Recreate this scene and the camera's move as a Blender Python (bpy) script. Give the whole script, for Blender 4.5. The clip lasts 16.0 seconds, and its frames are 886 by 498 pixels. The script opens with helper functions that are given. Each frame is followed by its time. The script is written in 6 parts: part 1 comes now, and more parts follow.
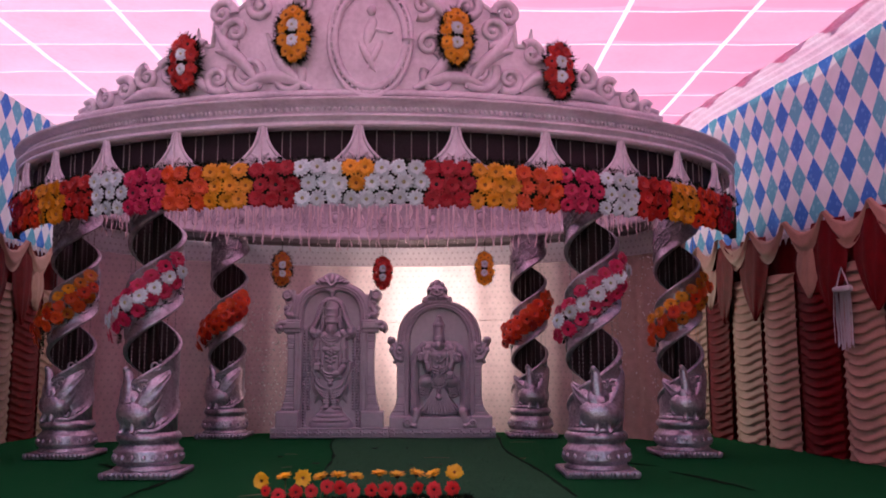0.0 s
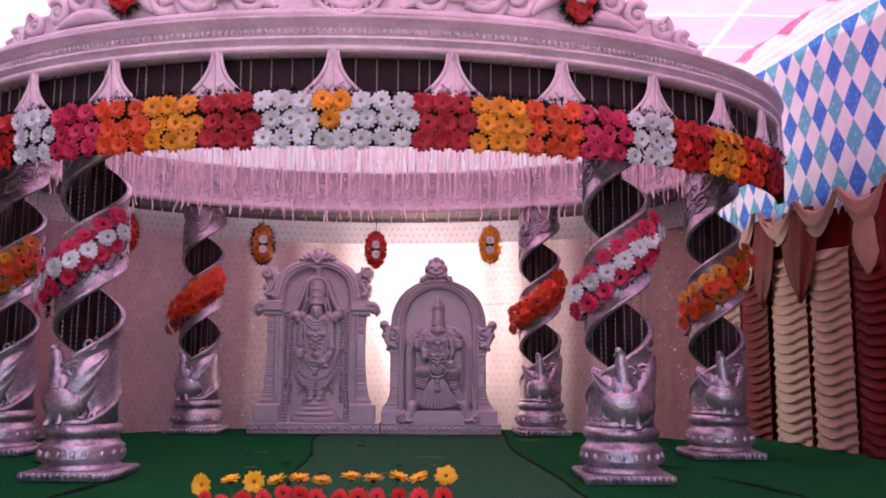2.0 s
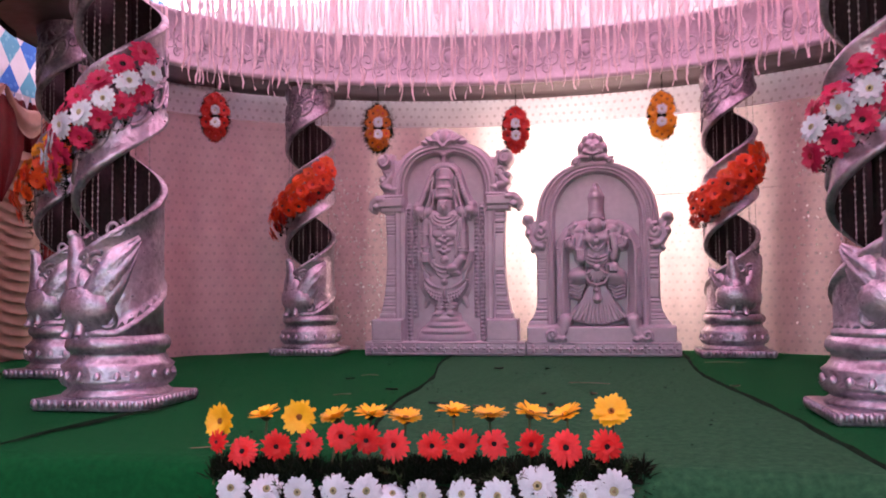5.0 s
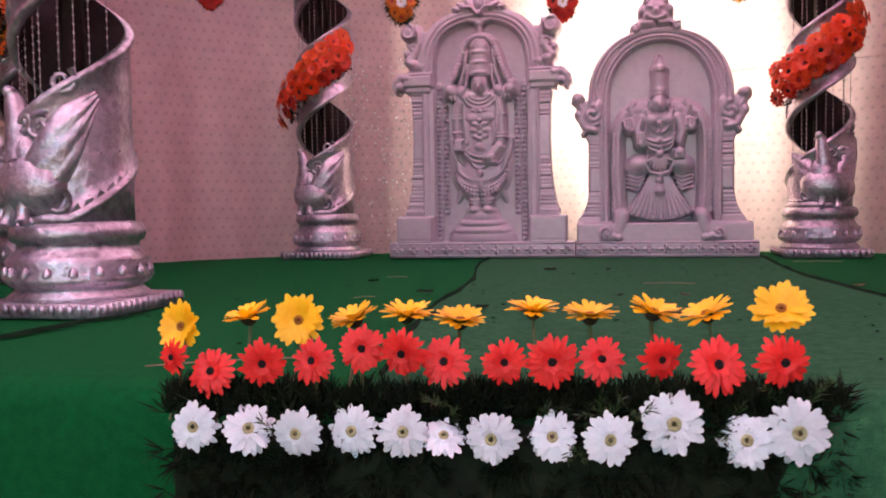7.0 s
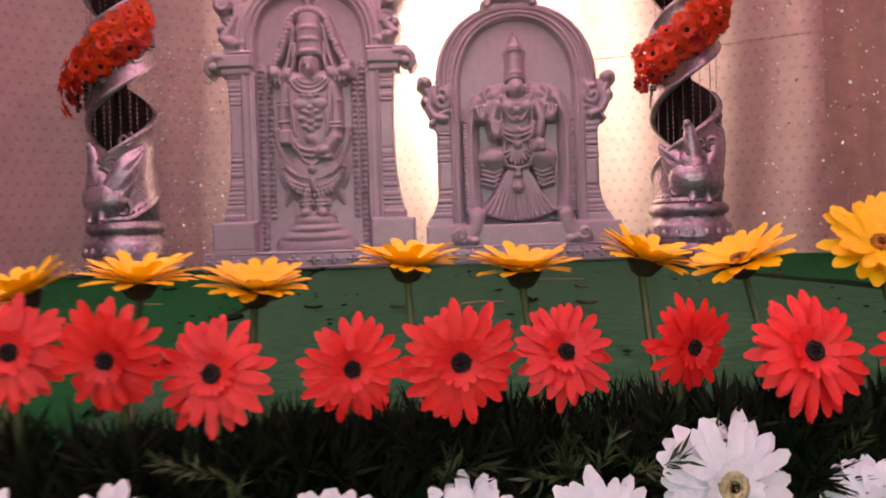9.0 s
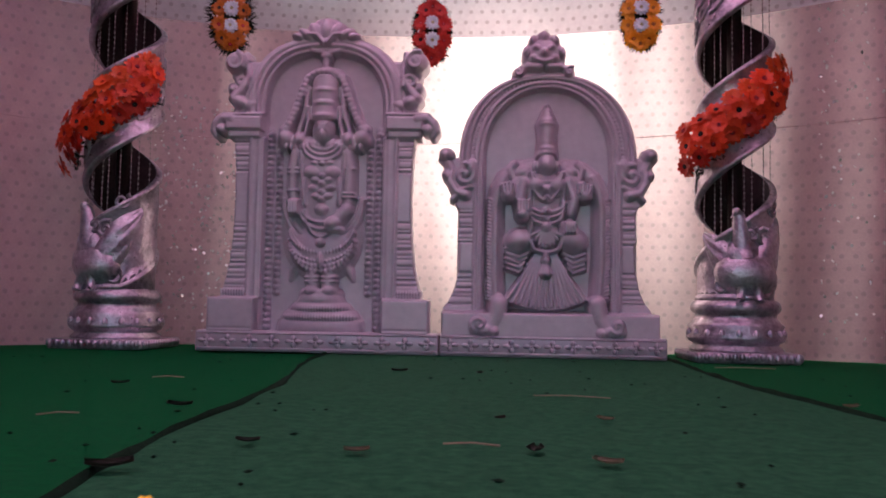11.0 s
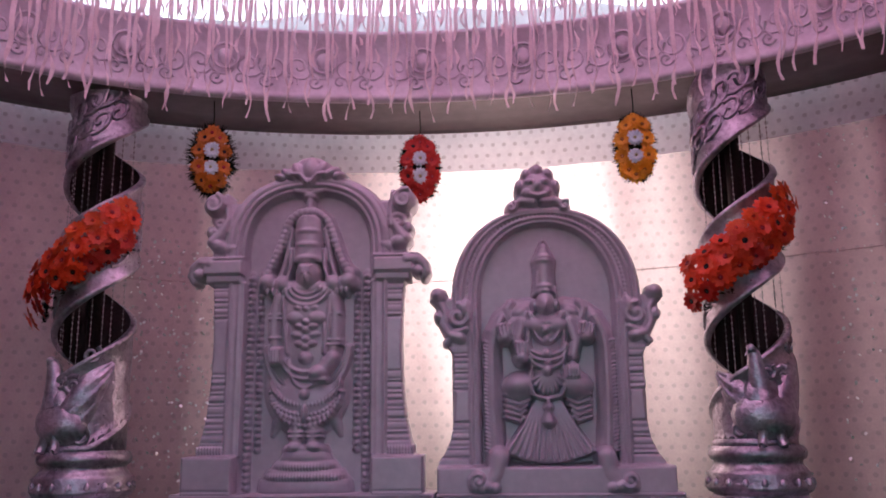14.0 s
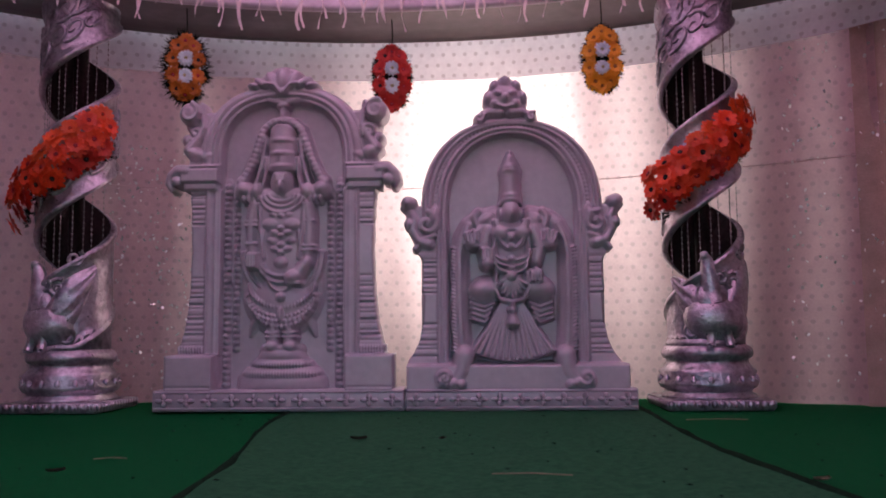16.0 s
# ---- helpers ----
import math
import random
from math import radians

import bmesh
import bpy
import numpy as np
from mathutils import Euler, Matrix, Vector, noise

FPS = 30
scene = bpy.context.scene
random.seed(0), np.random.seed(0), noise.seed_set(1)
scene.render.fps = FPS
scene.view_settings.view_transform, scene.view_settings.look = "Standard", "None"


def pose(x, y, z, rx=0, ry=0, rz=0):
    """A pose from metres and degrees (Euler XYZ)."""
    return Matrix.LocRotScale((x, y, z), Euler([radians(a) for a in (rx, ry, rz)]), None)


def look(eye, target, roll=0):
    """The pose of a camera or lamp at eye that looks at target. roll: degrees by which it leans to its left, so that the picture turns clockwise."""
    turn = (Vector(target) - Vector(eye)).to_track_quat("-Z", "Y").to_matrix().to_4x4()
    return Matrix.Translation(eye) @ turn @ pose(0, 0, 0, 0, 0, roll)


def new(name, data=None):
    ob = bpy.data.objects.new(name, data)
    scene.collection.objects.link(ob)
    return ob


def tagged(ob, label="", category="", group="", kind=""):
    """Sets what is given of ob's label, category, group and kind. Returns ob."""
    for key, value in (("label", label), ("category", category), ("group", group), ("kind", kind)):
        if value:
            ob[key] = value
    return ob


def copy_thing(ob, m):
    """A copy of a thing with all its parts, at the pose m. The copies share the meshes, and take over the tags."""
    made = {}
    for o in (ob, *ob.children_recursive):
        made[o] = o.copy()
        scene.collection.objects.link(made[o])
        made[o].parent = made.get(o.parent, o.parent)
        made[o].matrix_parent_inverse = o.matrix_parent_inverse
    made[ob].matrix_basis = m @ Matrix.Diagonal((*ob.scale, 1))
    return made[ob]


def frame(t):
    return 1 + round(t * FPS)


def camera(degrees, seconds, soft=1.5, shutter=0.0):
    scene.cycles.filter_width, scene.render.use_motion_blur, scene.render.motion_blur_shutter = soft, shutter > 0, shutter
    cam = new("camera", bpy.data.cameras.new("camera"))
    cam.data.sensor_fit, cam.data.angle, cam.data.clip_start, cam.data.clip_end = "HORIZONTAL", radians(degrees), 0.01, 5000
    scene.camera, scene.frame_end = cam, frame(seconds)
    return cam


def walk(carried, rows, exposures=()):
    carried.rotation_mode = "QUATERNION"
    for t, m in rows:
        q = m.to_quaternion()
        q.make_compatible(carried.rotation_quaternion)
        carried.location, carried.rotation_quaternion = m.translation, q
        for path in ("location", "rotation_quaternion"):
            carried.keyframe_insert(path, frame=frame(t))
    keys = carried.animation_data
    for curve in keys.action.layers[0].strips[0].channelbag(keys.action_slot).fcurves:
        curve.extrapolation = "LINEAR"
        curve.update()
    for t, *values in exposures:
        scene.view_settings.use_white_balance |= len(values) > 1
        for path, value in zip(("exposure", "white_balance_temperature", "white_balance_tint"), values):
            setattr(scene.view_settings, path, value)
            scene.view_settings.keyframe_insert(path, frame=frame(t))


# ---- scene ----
cam = camera(54.3, 16.0, soft=1.8, shutter=0.4)
PATH = [
    (0, (0.606, -10.941, 0.952), (0.618, -8.958, 1.211), -0.1),
    (0.5, (0.616, -10.651, 0.927), (0.624, -8.667, 1.183), -0.1),
    (1, (0.702, -10.378, 0.909), (0.696, -8.395, 1.168), -0.2),
    (1.5, (0.743, -9.984, 0.86), (0.734, -8.0, 1.115), 0.1),
    (2, (0.726, -9.659, 0.816), (0.715, -7.675, 1.074), 0.3),
    (2.5, (0.752, -9.358, 0.793), (0.687, -7.377, 1.057), 0.0),
    (3, (0.822, -9.025, 0.773), (0.66, -7.047, 1.022), -0.7),
    (3.5, (0.818, -8.686, 0.703), (0.591, -6.711, 0.927), -1.3),
    (4, (0.759, -8.294, 0.667), (0.51, -6.317, 0.834), -1.3),
    (4.5, (0.739, -7.996, 0.619), (0.432, -6.024, 0.758), -0.8),
    (5, (0.725, -7.66, 0.582), (0.348, -5.699, 0.682), -0.5),
    (7.4, (0.371, -6.44, 0.356), (-0.056, -4.49, 0.236), -1.0),
    (7.5, (0.364, -6.382, 0.343), (-0.049, -4.43, 0.216), -0.8),
    (8, (0.269, -6.117, 0.304), (0.057, -4.137, 0.119), -0.9),
    (8.2, (0.254, -6.04, 0.29), (0.075, -4.057, 0.106), -0.8),
    (8.5, (0.241, -5.925, 0.283), (0.084, -3.935, 0.151), -1.4),
    (9, (0.259, -5.676, 0.204), (0.205, -3.677, 0.174), -1.9),
    (9.2, (0.27, -5.585, 0.196), (0.228, -3.586, 0.167), -2.1),
    (10.25, (0.33, -5.3, 0.32), (0.22, -3.304, 0.36), -0.1),
    (11.3, (0.362, -5.045, 0.3), (0.222, -3.054, 0.447), 1.3),
    (11.5, (0.355, -4.99, 0.305), (0.213, -3.0, 0.452), 1.4),
    (12, (0.402, -4.828, 0.295), (0.221, -2.856, 0.575), 0.8),
    (12.5, (0.387, -4.739, 0.284), (0.2, -2.791, 0.695), 0.7),
    (13, (0.397, -4.8, 0.328), (0.222, -2.857, 0.772), 0.5),
    (13.5, (0.376, -4.817, 0.391), (0.231, -2.873, 0.836), -0.2),
    (14, (0.358, -4.81, 0.457), (0.232, -2.858, 0.873), -0.6),
    (14.5, (0.363, -4.877, 0.468), (0.243, -2.913, 0.827), -0.7),
    (15, (0.366, -4.938, 0.506), (0.251, -2.957, 0.759), -0.3),
    (15.5, (0.411, -5.019, 0.554), (0.31, -3.03, 0.736), -0.3),
    (16, (0.441, -5.005, 0.456), (0.353, -3.016, 0.65), -0.5),
]
walk(cam, [(t, look(eye, target, roll)) for t, eye, target, roll in PATH],
     exposures=((0, 0.32, 6400, 11), (1.0, 0.32, 6300, 12.5), (1.5, 0.6, 6250, 12), (2.0, 1.05, 6200, 11), (3.0, 1.02, 6250, 12), (3.5, 1.1, 6400, 12), (4.0, 1.45, 6500, 10), (5, 1.5, 6600, 10), (7.5, 1.8, 6900, -7), (8.0, 1.86, 6950, -8), (8.5, 1.88, 7200, -3),
                (9, 1.5, 8100, 4), (11.5, 0.88, 5650, -4), (12.0, 0.94, 5750, -2), (13.0, 1.04, 5750, -1), (14.0, 0.75, 5750, 0), (14.5, 0.73, 5800, 0), (16, 0.66, 5750, -1)))

# ---- light ----
world = bpy.data.worlds.new("sky")
scene.world = world
world.use_nodes = True
wn = world.node_tree.nodes
sky = wn.new("ShaderNodeTexSky")
sky.sky_type = "NISHITA"
sky.sun_disc = False
sky.sun_elevation, sky.sun_rotation = radians(62), radians(200)
world.node_tree.links.new(sky.outputs[0], wn["Background"].inputs[0])
wn["Background"].inputs[1].default_value = 0.12
sun = new("sun", bpy.data.lights.new("sun", "SUN"))
sun.data.energy, sun.data.angle, sun.data.color = 4.5, radians(0.6), (1.0, 0.95, 0.88)
sun.matrix_world = look((-3, -8, 20), (0, 0, 0))
# the floodlight behind the cloth and the daylight from the open front
flood = new("flood_lamp", bpy.data.lights.new("flood_lamp", "AREA"))
flood.data.shape, flood.data.size, flood.data.size_y = "RECTANGLE", 1.45, 1.85
flood.data.energy, flood.data.color = 100.0, (0.97, 1.0, 0.86)
flood.matrix_world = look((0.6, 2.0, 1.62), (0.6, 0, 1.62))

# ---- materials ----


def mat(name, base, rough=0.6, metal=0.0, scale=30.0, vary=0.15, bump=0.15, second=None, trans=0.0, spread=0.0, coat=0.0, bumpdist=0.01, spec=0.5):
    """A surface with variation at two scales, fine relief and, where asked, light passing through it."""
    m = bpy.data.materials.new(name)
    m.use_nodes = True
    nt = m.node_tree
    n, ln = nt.nodes, nt.links
    bs = n["Principled BSDF"]
    tc = n.new("ShaderNodeTexCoord")
    big, fine = n.new("ShaderNodeTexNoise"), n.new("ShaderNodeTexNoise")
    big.inputs["Scale"].default_value, fine.inputs["Scale"].default_value = scale * 0.12, scale
    big.inputs["Detail"].default_value, fine.inputs["Detail"].default_value = 3, 6
    for q in (big, fine):
        ln.new(tc.outputs["Object"], q.inputs["Vector"])
    mixf = n.new("ShaderNodeMath")
    mixf.operation = "MULTIPLY_ADD"
    mixf.inputs[1].default_value = 0.6
    half = n.new("ShaderNodeMath")
    half.operation = "MULTIPLY"
    half.inputs[1].default_value = 0.4
    ln.new(fine.outputs[0], half.inputs[0])
    ln.new(big.outputs[0], mixf.inputs[0])
    ln.new(half.outputs[0], mixf.inputs[2])
    ramp = n.new("ShaderNodeMapRange")
    ramp.inputs[1].default_value, ramp.inputs[2].default_value = 0.3, 0.7
    ln.new(mixf.outputs[0], ramp.inputs[0])
    mix = n.new("ShaderNodeMix")
    mix.data_type = "RGBA"
    other = second or tuple(c * (1 - 2.2 * vary) for c in base)
    mix.inputs[6].default_value, mix.inputs[7].default_value = (*other, 1), (*[min(1, c * (1 + vary * 0.6)) for c in base], 1)
    ln.new(ramp.outputs[0], mix.inputs[0])
    colour = mix.outputs[2]
    if spread:
        info = n.new("ShaderNodeObjectInfo")
        hsv = n.new("ShaderNodeHueSaturation")
        vr = n.new("ShaderNodeMapRange")
        vr.inputs[3].default_value, vr.inputs[4].default_value = 1 - spread, 1 + spread
        ln.new(info.outputs["Random"], vr.inputs[0])
        ln.new(vr.outputs[0], hsv.inputs["Value"])
        ln.new(colour, hsv.inputs["Color"])
        colour = hsv.outputs[0]
    ln.new(colour, bs.inputs["Base Color"])
    rr = n.new("ShaderNodeMapRange")
    rr.inputs[3].default_value, rr.inputs[4].default_value = min(1, rough + 0.1), max(0.05, rough - 0.1)
    ln.new(fine.outputs[0], rr.inputs[0])
    ln.new(rr.outputs[0], bs.inputs["Roughness"])
    bs.inputs["Metallic"].default_value = metal
    bs.inputs["Coat Weight"].default_value = coat
    bs.inputs["Specular IOR Level"].default_value = spec
    if bump:
        b = n.new("ShaderNodeBump")
        b.inputs["Strength"].default_value, b.inputs["Distance"].default_value = bump, bumpdist
        ln.new(fine.outputs[0], b.inputs["Height"])
        ln.new(b.outputs[0], bs.inputs["Normal"])
    if trans:
        tr = n.new("ShaderNodeBsdfTranslucent")
        sh = n.new("ShaderNodeMixShader")
        sh.inputs[0].default_value = trans
        ln.new(colour, tr.inputs[0])
        ln.new(bs.outputs[0], sh.inputs[1])
        ln.new(tr.outputs[0], sh.inputs[2])
        ln.new(sh.outputs[0], n["Material Output"].inputs[0])
    return m


def math_node(nt, op, a, b=None):
    q = nt.nodes.new("ShaderNodeMath")
    q.operation = op
    for k, v in enumerate((a, b)):
        if v is None:
            continue
        if isinstance(v, (int, float)):
            q.inputs[k].default_value = v
        else:
            nt.links.new(v, q.inputs[k])
    return q.outputs[0]


def base_input(m):
    """The link that feeds the base colour of a material made by mat()."""
    bs = m.node_tree.nodes["Principled BSDF"]
    return bs.inputs["Base Color"].links[0].from_socket


def recolour(m, socket):
    """Feed every shader of the material with another colour."""
    nt = m.node_tree
    nt.links.new(socket, nt.nodes["Principled BSDF"].inputs["Base Color"])
    for q in nt.nodes:
        if q.bl_idname == "ShaderNodeBsdfTranslucent":
            nt.links.new(socket, q.inputs[0])


def mixed(nt, fac, a, b):
    q = nt.nodes.new("ShaderNodeMix")
    q.data_type = "RGBA"
    nt.links.new(fac, q.inputs[0])
    for k, v in ((6, a), (7, b)):
        if isinstance(v, tuple):
            q.inputs[k].default_value = (*v, 1)
        else:
            nt.links.new(v, q.inputs[k])
    return q.outputs[2]


def cloth_dots(m, step, ink):
    """Rows of small printed dots on a cloth, by its UV map in metres."""
    nt = m.node_tree
    tc = nt.nodes.new("ShaderNodeTexCoord")
    sep = nt.nodes.new("ShaderNodeSeparateXYZ")
    nt.links.new(tc.outputs["UV"], sep.inputs[0])
    v = math_node(nt, "DIVIDE", sep.outputs[1], step)
    row = math_node(nt, "FLOOR", v)
    u = math_node(nt, "ADD", math_node(nt, "DIVIDE", sep.outputs[0], step), math_node(nt, "MULTIPLY", row, 0.5))
    du = math_node(nt, "SUBTRACT", math_node(nt, "FRACT", u), 0.5)
    dv = math_node(nt, "SUBTRACT", math_node(nt, "FRACT", v), 0.5)
    r = math_node(nt, "SQRT", math_node(nt, "ADD", math_node(nt, "MULTIPLY", du, du), math_node(nt, "MULTIPLY", dv, dv)))
    ring = math_node(nt, "LESS_THAN", math_node(nt, "ABSOLUTE", math_node(nt, "SUBTRACT", r, 0.09)), 0.095)
    recolour(m, mixed(nt, math_node(nt, "MULTIPLY", ring, 0.4), base_input(m), ink))


def diamonds(m, w, h):
    """Printed lozenges in two blues on white, by the UV map in metres."""
    nt = m.node_tree
    tc = nt.nodes.new("ShaderNodeTexCoord")
    sep = nt.nodes.new("ShaderNodeSeparateXYZ")
    nt.links.new(tc.outputs["UV"], sep.inputs[0])
    u, v = math_node(nt, "DIVIDE", sep.outputs[0], w), math_node(nt, "DIVIDE", sep.outputs[1], h)
    p, q = math_node(nt, "FLOOR", math_node(nt, "ADD", u, v)), math_node(nt, "FLOOR", math_node(nt, "SUBTRACT", u, v))
    odd = math_node(nt, "FLOORED_MODULO", math_node(nt, "ADD", p, q), 2.0)
    kind = math_node(nt, "FLOORED_MODULO", q, 2.0)
    vor = nt.nodes.new("ShaderNodeTexVoronoi")
    vor.inputs["Scale"].default_value = 16
    nt.links.new(tc.outputs["UV"], vor.inputs["Vector"])
    swirl = math_node(nt, "LESS_THAN", vor.outputs[0], 0.35)
    deep = mixed(nt, math_node(nt, "MULTIPLY", swirl, 0.5), (0.04, 0.16, 0.55), (0.13, 0.32, 0.72))
    teal = mixed(nt, math_node(nt, "MULTIPLY", swirl, 0.6), (0.11, 0.36, 0.5), (0.25, 0.55, 0.65))
    blue = mixed(nt, kind, deep, teal)
    recolour(m, mixed(nt, odd, base_input(m), blue))


M_SILVER = mat("silver_paint", (0.6, 0.54, 0.62), 0.31, 0.72, 34, 0.28, 0.6, second=(0.11, 0.088, 0.112))
M_SILVER_DARK = mat("dark_maroon_metal", (0.045, 0.022, 0.026), 0.6, 0.2, 40, 0.3, 0.3)
M_CREST = mat("lavender_painted_fibre", (0.72, 0.65, 0.72), 0.45, 0.12, 26, 0.14, 0.3, second=(0.5, 0.43, 0.5))
M_IDOL = mat("mauve_grey_paint", (0.46, 0.41, 0.46), 0.36, 0.12, 22, 0.1, 0.07, second=(0.37, 0.33, 0.38))
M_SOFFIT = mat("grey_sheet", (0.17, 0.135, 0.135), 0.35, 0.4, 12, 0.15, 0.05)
M_BLACK = mat("arch_shadow_net", (0.026, 0.011, 0.018), 0.8, 0, 60, 0.2, 0.2)
M_BEAD = mat("silver_beads", (0.32, 0.28, 0.28), 0.4, 0.7, 90, 0.2, 0.0)
M_CARPET = mat("green_carpet", (0.005, 0.092, 0.024), 0.95, 0, 320, 0.35, 0.7, second=(0.004, 0.065, 0.018), spec=0.06)
M_CARPET_OLD = mat("worn_green_carpet", (0.032, 0.122, 0.055), 0.95, 0, 320, 0.3, 0.7, second=(0.014, 0.068, 0.03), spec=0.05)
M_SEAM = mat("dark_seam", (0.007, 0.024, 0.011), 0.95, 0, 90, 0.3, 0.4, spec=0.05)
M_GROUND = mat("earth", (0.3, 0.25, 0.2), 0.95, 0, 12, 0.25, 0.6)
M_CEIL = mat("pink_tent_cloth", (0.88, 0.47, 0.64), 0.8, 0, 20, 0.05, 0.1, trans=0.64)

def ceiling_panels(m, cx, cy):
    """Panels in two random pinks, painted paler to the left for stronger daylight there, by the cloth's own place."""
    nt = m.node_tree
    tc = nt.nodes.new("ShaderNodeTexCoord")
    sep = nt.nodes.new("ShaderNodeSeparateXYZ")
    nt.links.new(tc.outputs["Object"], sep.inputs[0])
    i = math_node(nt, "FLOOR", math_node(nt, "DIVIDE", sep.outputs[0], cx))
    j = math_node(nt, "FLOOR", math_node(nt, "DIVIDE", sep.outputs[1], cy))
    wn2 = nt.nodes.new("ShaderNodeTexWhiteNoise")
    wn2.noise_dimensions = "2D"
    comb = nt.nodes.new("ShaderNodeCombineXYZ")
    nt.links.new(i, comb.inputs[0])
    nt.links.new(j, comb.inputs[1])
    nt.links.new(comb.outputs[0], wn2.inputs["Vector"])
    # left-to-right fade stands in for brighter daylight on the left roof
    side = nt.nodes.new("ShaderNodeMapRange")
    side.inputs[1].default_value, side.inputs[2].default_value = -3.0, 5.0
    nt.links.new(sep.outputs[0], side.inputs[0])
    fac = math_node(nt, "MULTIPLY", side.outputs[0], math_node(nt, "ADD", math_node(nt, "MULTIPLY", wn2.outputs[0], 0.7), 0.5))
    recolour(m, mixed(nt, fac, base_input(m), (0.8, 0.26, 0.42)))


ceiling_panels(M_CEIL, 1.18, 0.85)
# for the roof strip added to send white daylight onto the backdrop
M_THIN = mat("daylight_passing_cloth", (0.93, 0.88, 0.93), 0.8, 0, 14, 0.06, 0.2, trans=0.9)
M_RIB = mat("pale_ceiling_tape", (0.93, 0.76, 0.85), 0.7, 0, 30, 0.06, 0.1, trans=0.8)
M_RIBRED = mat("pink_tape", (0.86, 0.58, 0.7), 0.7, 0, 30, 0.14, 0.1, second=(0.72, 0.36, 0.5), trans=0.55)
M_BACK = mat("dotted_white_cloth", (0.58, 0.37, 0.385), 0.55, 0, 70, 0.08, 0.2, trans=0.42)
cloth_dots(M_BACK, 0.078, (0.26, 0.2, 0.21))
M_PINKCLOTH = mat("rose_satin", (0.46, 0.3, 0.26), 0.42, 0, 90, 0.12, 0.25, trans=0.15)
M_DIAMOND = mat("blue_lozenge_cloth", (0.78, 0.72, 0.78), 0.75, 0, 50, 0.06, 0.15, trans=0.25)
diamonds(M_DIAMOND, 0.27, 0.385)
M_RED = mat("maroon_satin", (0.15, 0.004, 0.007), 0.6, 0, 80, 0.2, 0.2, spec=0.15)
M_CREAM = mat("cream_satin", (0.44, 0.24, 0.19), 0.5, 0, 80, 0.1, 0.2, spec=0.25)
M_STRING = mat("pale_pink_streamer", (0.88, 0.75, 0.77), 0.55, 0, 60, 0.1, 0.2, trans=0.35)
M_PALE = mat("white_border_cloth", (0.5, 0.46, 0.5), 0.7, 0, 40, 0.08, 0.2)
M_TENT = mat("tent_canvas", (0.74, 0.71, 0.74), 0.85, 0, 14, 0.08, 0.3, trans=0.4)
# dotted cloth again, its colour paler and bluish to imitate daylight
M_BAND = mat("daylit_band_cloth", (0.9, 0.93, 0.98), 0.4, 0, 30, 0.08, 0.2, trans=0.5)
cloth_dots(M_BAND, 0.078, (0.3, 0.29, 0.31))
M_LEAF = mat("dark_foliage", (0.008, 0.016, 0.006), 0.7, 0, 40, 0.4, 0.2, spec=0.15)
M_FERN = mat("fern_green", (0.03, 0.075, 0.016), 0.5, 0, 40, 0.3, 0.2, trans=0.2)
M_STEM = mat("flower_stem", (0.07, 0.11, 0.035), 0.5, 0, 40, 0.3, 0.2)
M_SEQUIN = mat("silver_sequin", (0.95, 0.92, 0.9), 0.15, 0.25, 40, 0.05, 0.0)
M_CALYX = mat("dark_calyx", (0.03, 0.028, 0.012), 0.7, 0, 60, 0.3, 0.3)
M_STRAW = mat("dry_straw", (0.26, 0.22, 0.13), 0.8, 0, 60, 0.2, 0.2)


def petal(name, base, second):
    return mat(name, base, 0.45, 0, 90, 0.1, 0.25, second=second, trans=0.25, spread=0.14)


P_WHITE = petal("white_petal", (0.72, 0.83, 0.86), (0.6, 0.71, 0.74))
P_RED = petal("coral_red_petal", (0.76, 0.028, 0.026), (0.6, 0.012, 0.016))
P_DARKRED = petal("crimson_petal", (0.5, 0.008, 0.026), (0.3, 0.004, 0.014))
P_SCARLET = petal("scarlet_petal", (0.6, 0.03, 0.018), (0.4, 0.012, 0.01))
P_PINK = petal("magenta_pink_petal", (0.66, 0.035, 0.13), (0.45, 0.015, 0.075))
P_ORANGE = petal("orange_petal", (0.8, 0.12, 0.02), (0.6, 0.06, 0.012))
P_FLAME = petal("flame_petal", (0.8, 0.075, 0.014), (0.58, 0.03, 0.01))
P_YELLOW = petal("yellow_petal", (0.95, 0.67, 0.03), (0.92, 0.54, 0.015))
P_GOLD = petal("golden_petal", (0.86, 0.42, 0.015), (0.72, 0.28, 0.01))
P_AMBER = petal("amber_petal", (0.62, 0.2, 0.012), (0.42, 0.11, 0.008))
C_DARK = mat("dark_flower_centre", (0.02, 0.008, 0.008), 0.8, 0, 200, 0.4, 0.8)
C_GREEN = mat("green_flower_centre", (0.55, 0.58, 0.3), 0.8, 0, 200, 0.3, 0.8)
C_YELLOW = mat("ochre_flower_centre", (0.5, 0.2, 0.02), 0.8, 0, 200, 0.3, 0.8)

# ---- mesh helpers ----


def part(name, bm, material, parent=None, label="", smooth=True):
    """Link a bmesh as one mesh object, under a parent if one is given."""
    me = bpy.data.meshes.new(name)
    for f in bm.faces:
        f.smooth = smooth
    bm.to_mesh(me)
    bm.free()
    for q in (material if isinstance(material, (list, tuple)) else (material,)):
        me.materials.append(q)
    ob = new(name, me)
    if parent is not None:
        ob.parent = parent
    if label:
        tagged(ob, label)
    return ob


def thing(name, m, label, category, group="", kind=""):
    ob = new(name)
    ob.empty_display_size = 0.1
    ob.matrix_basis = m
    return tagged(ob, label, category, group, kind)


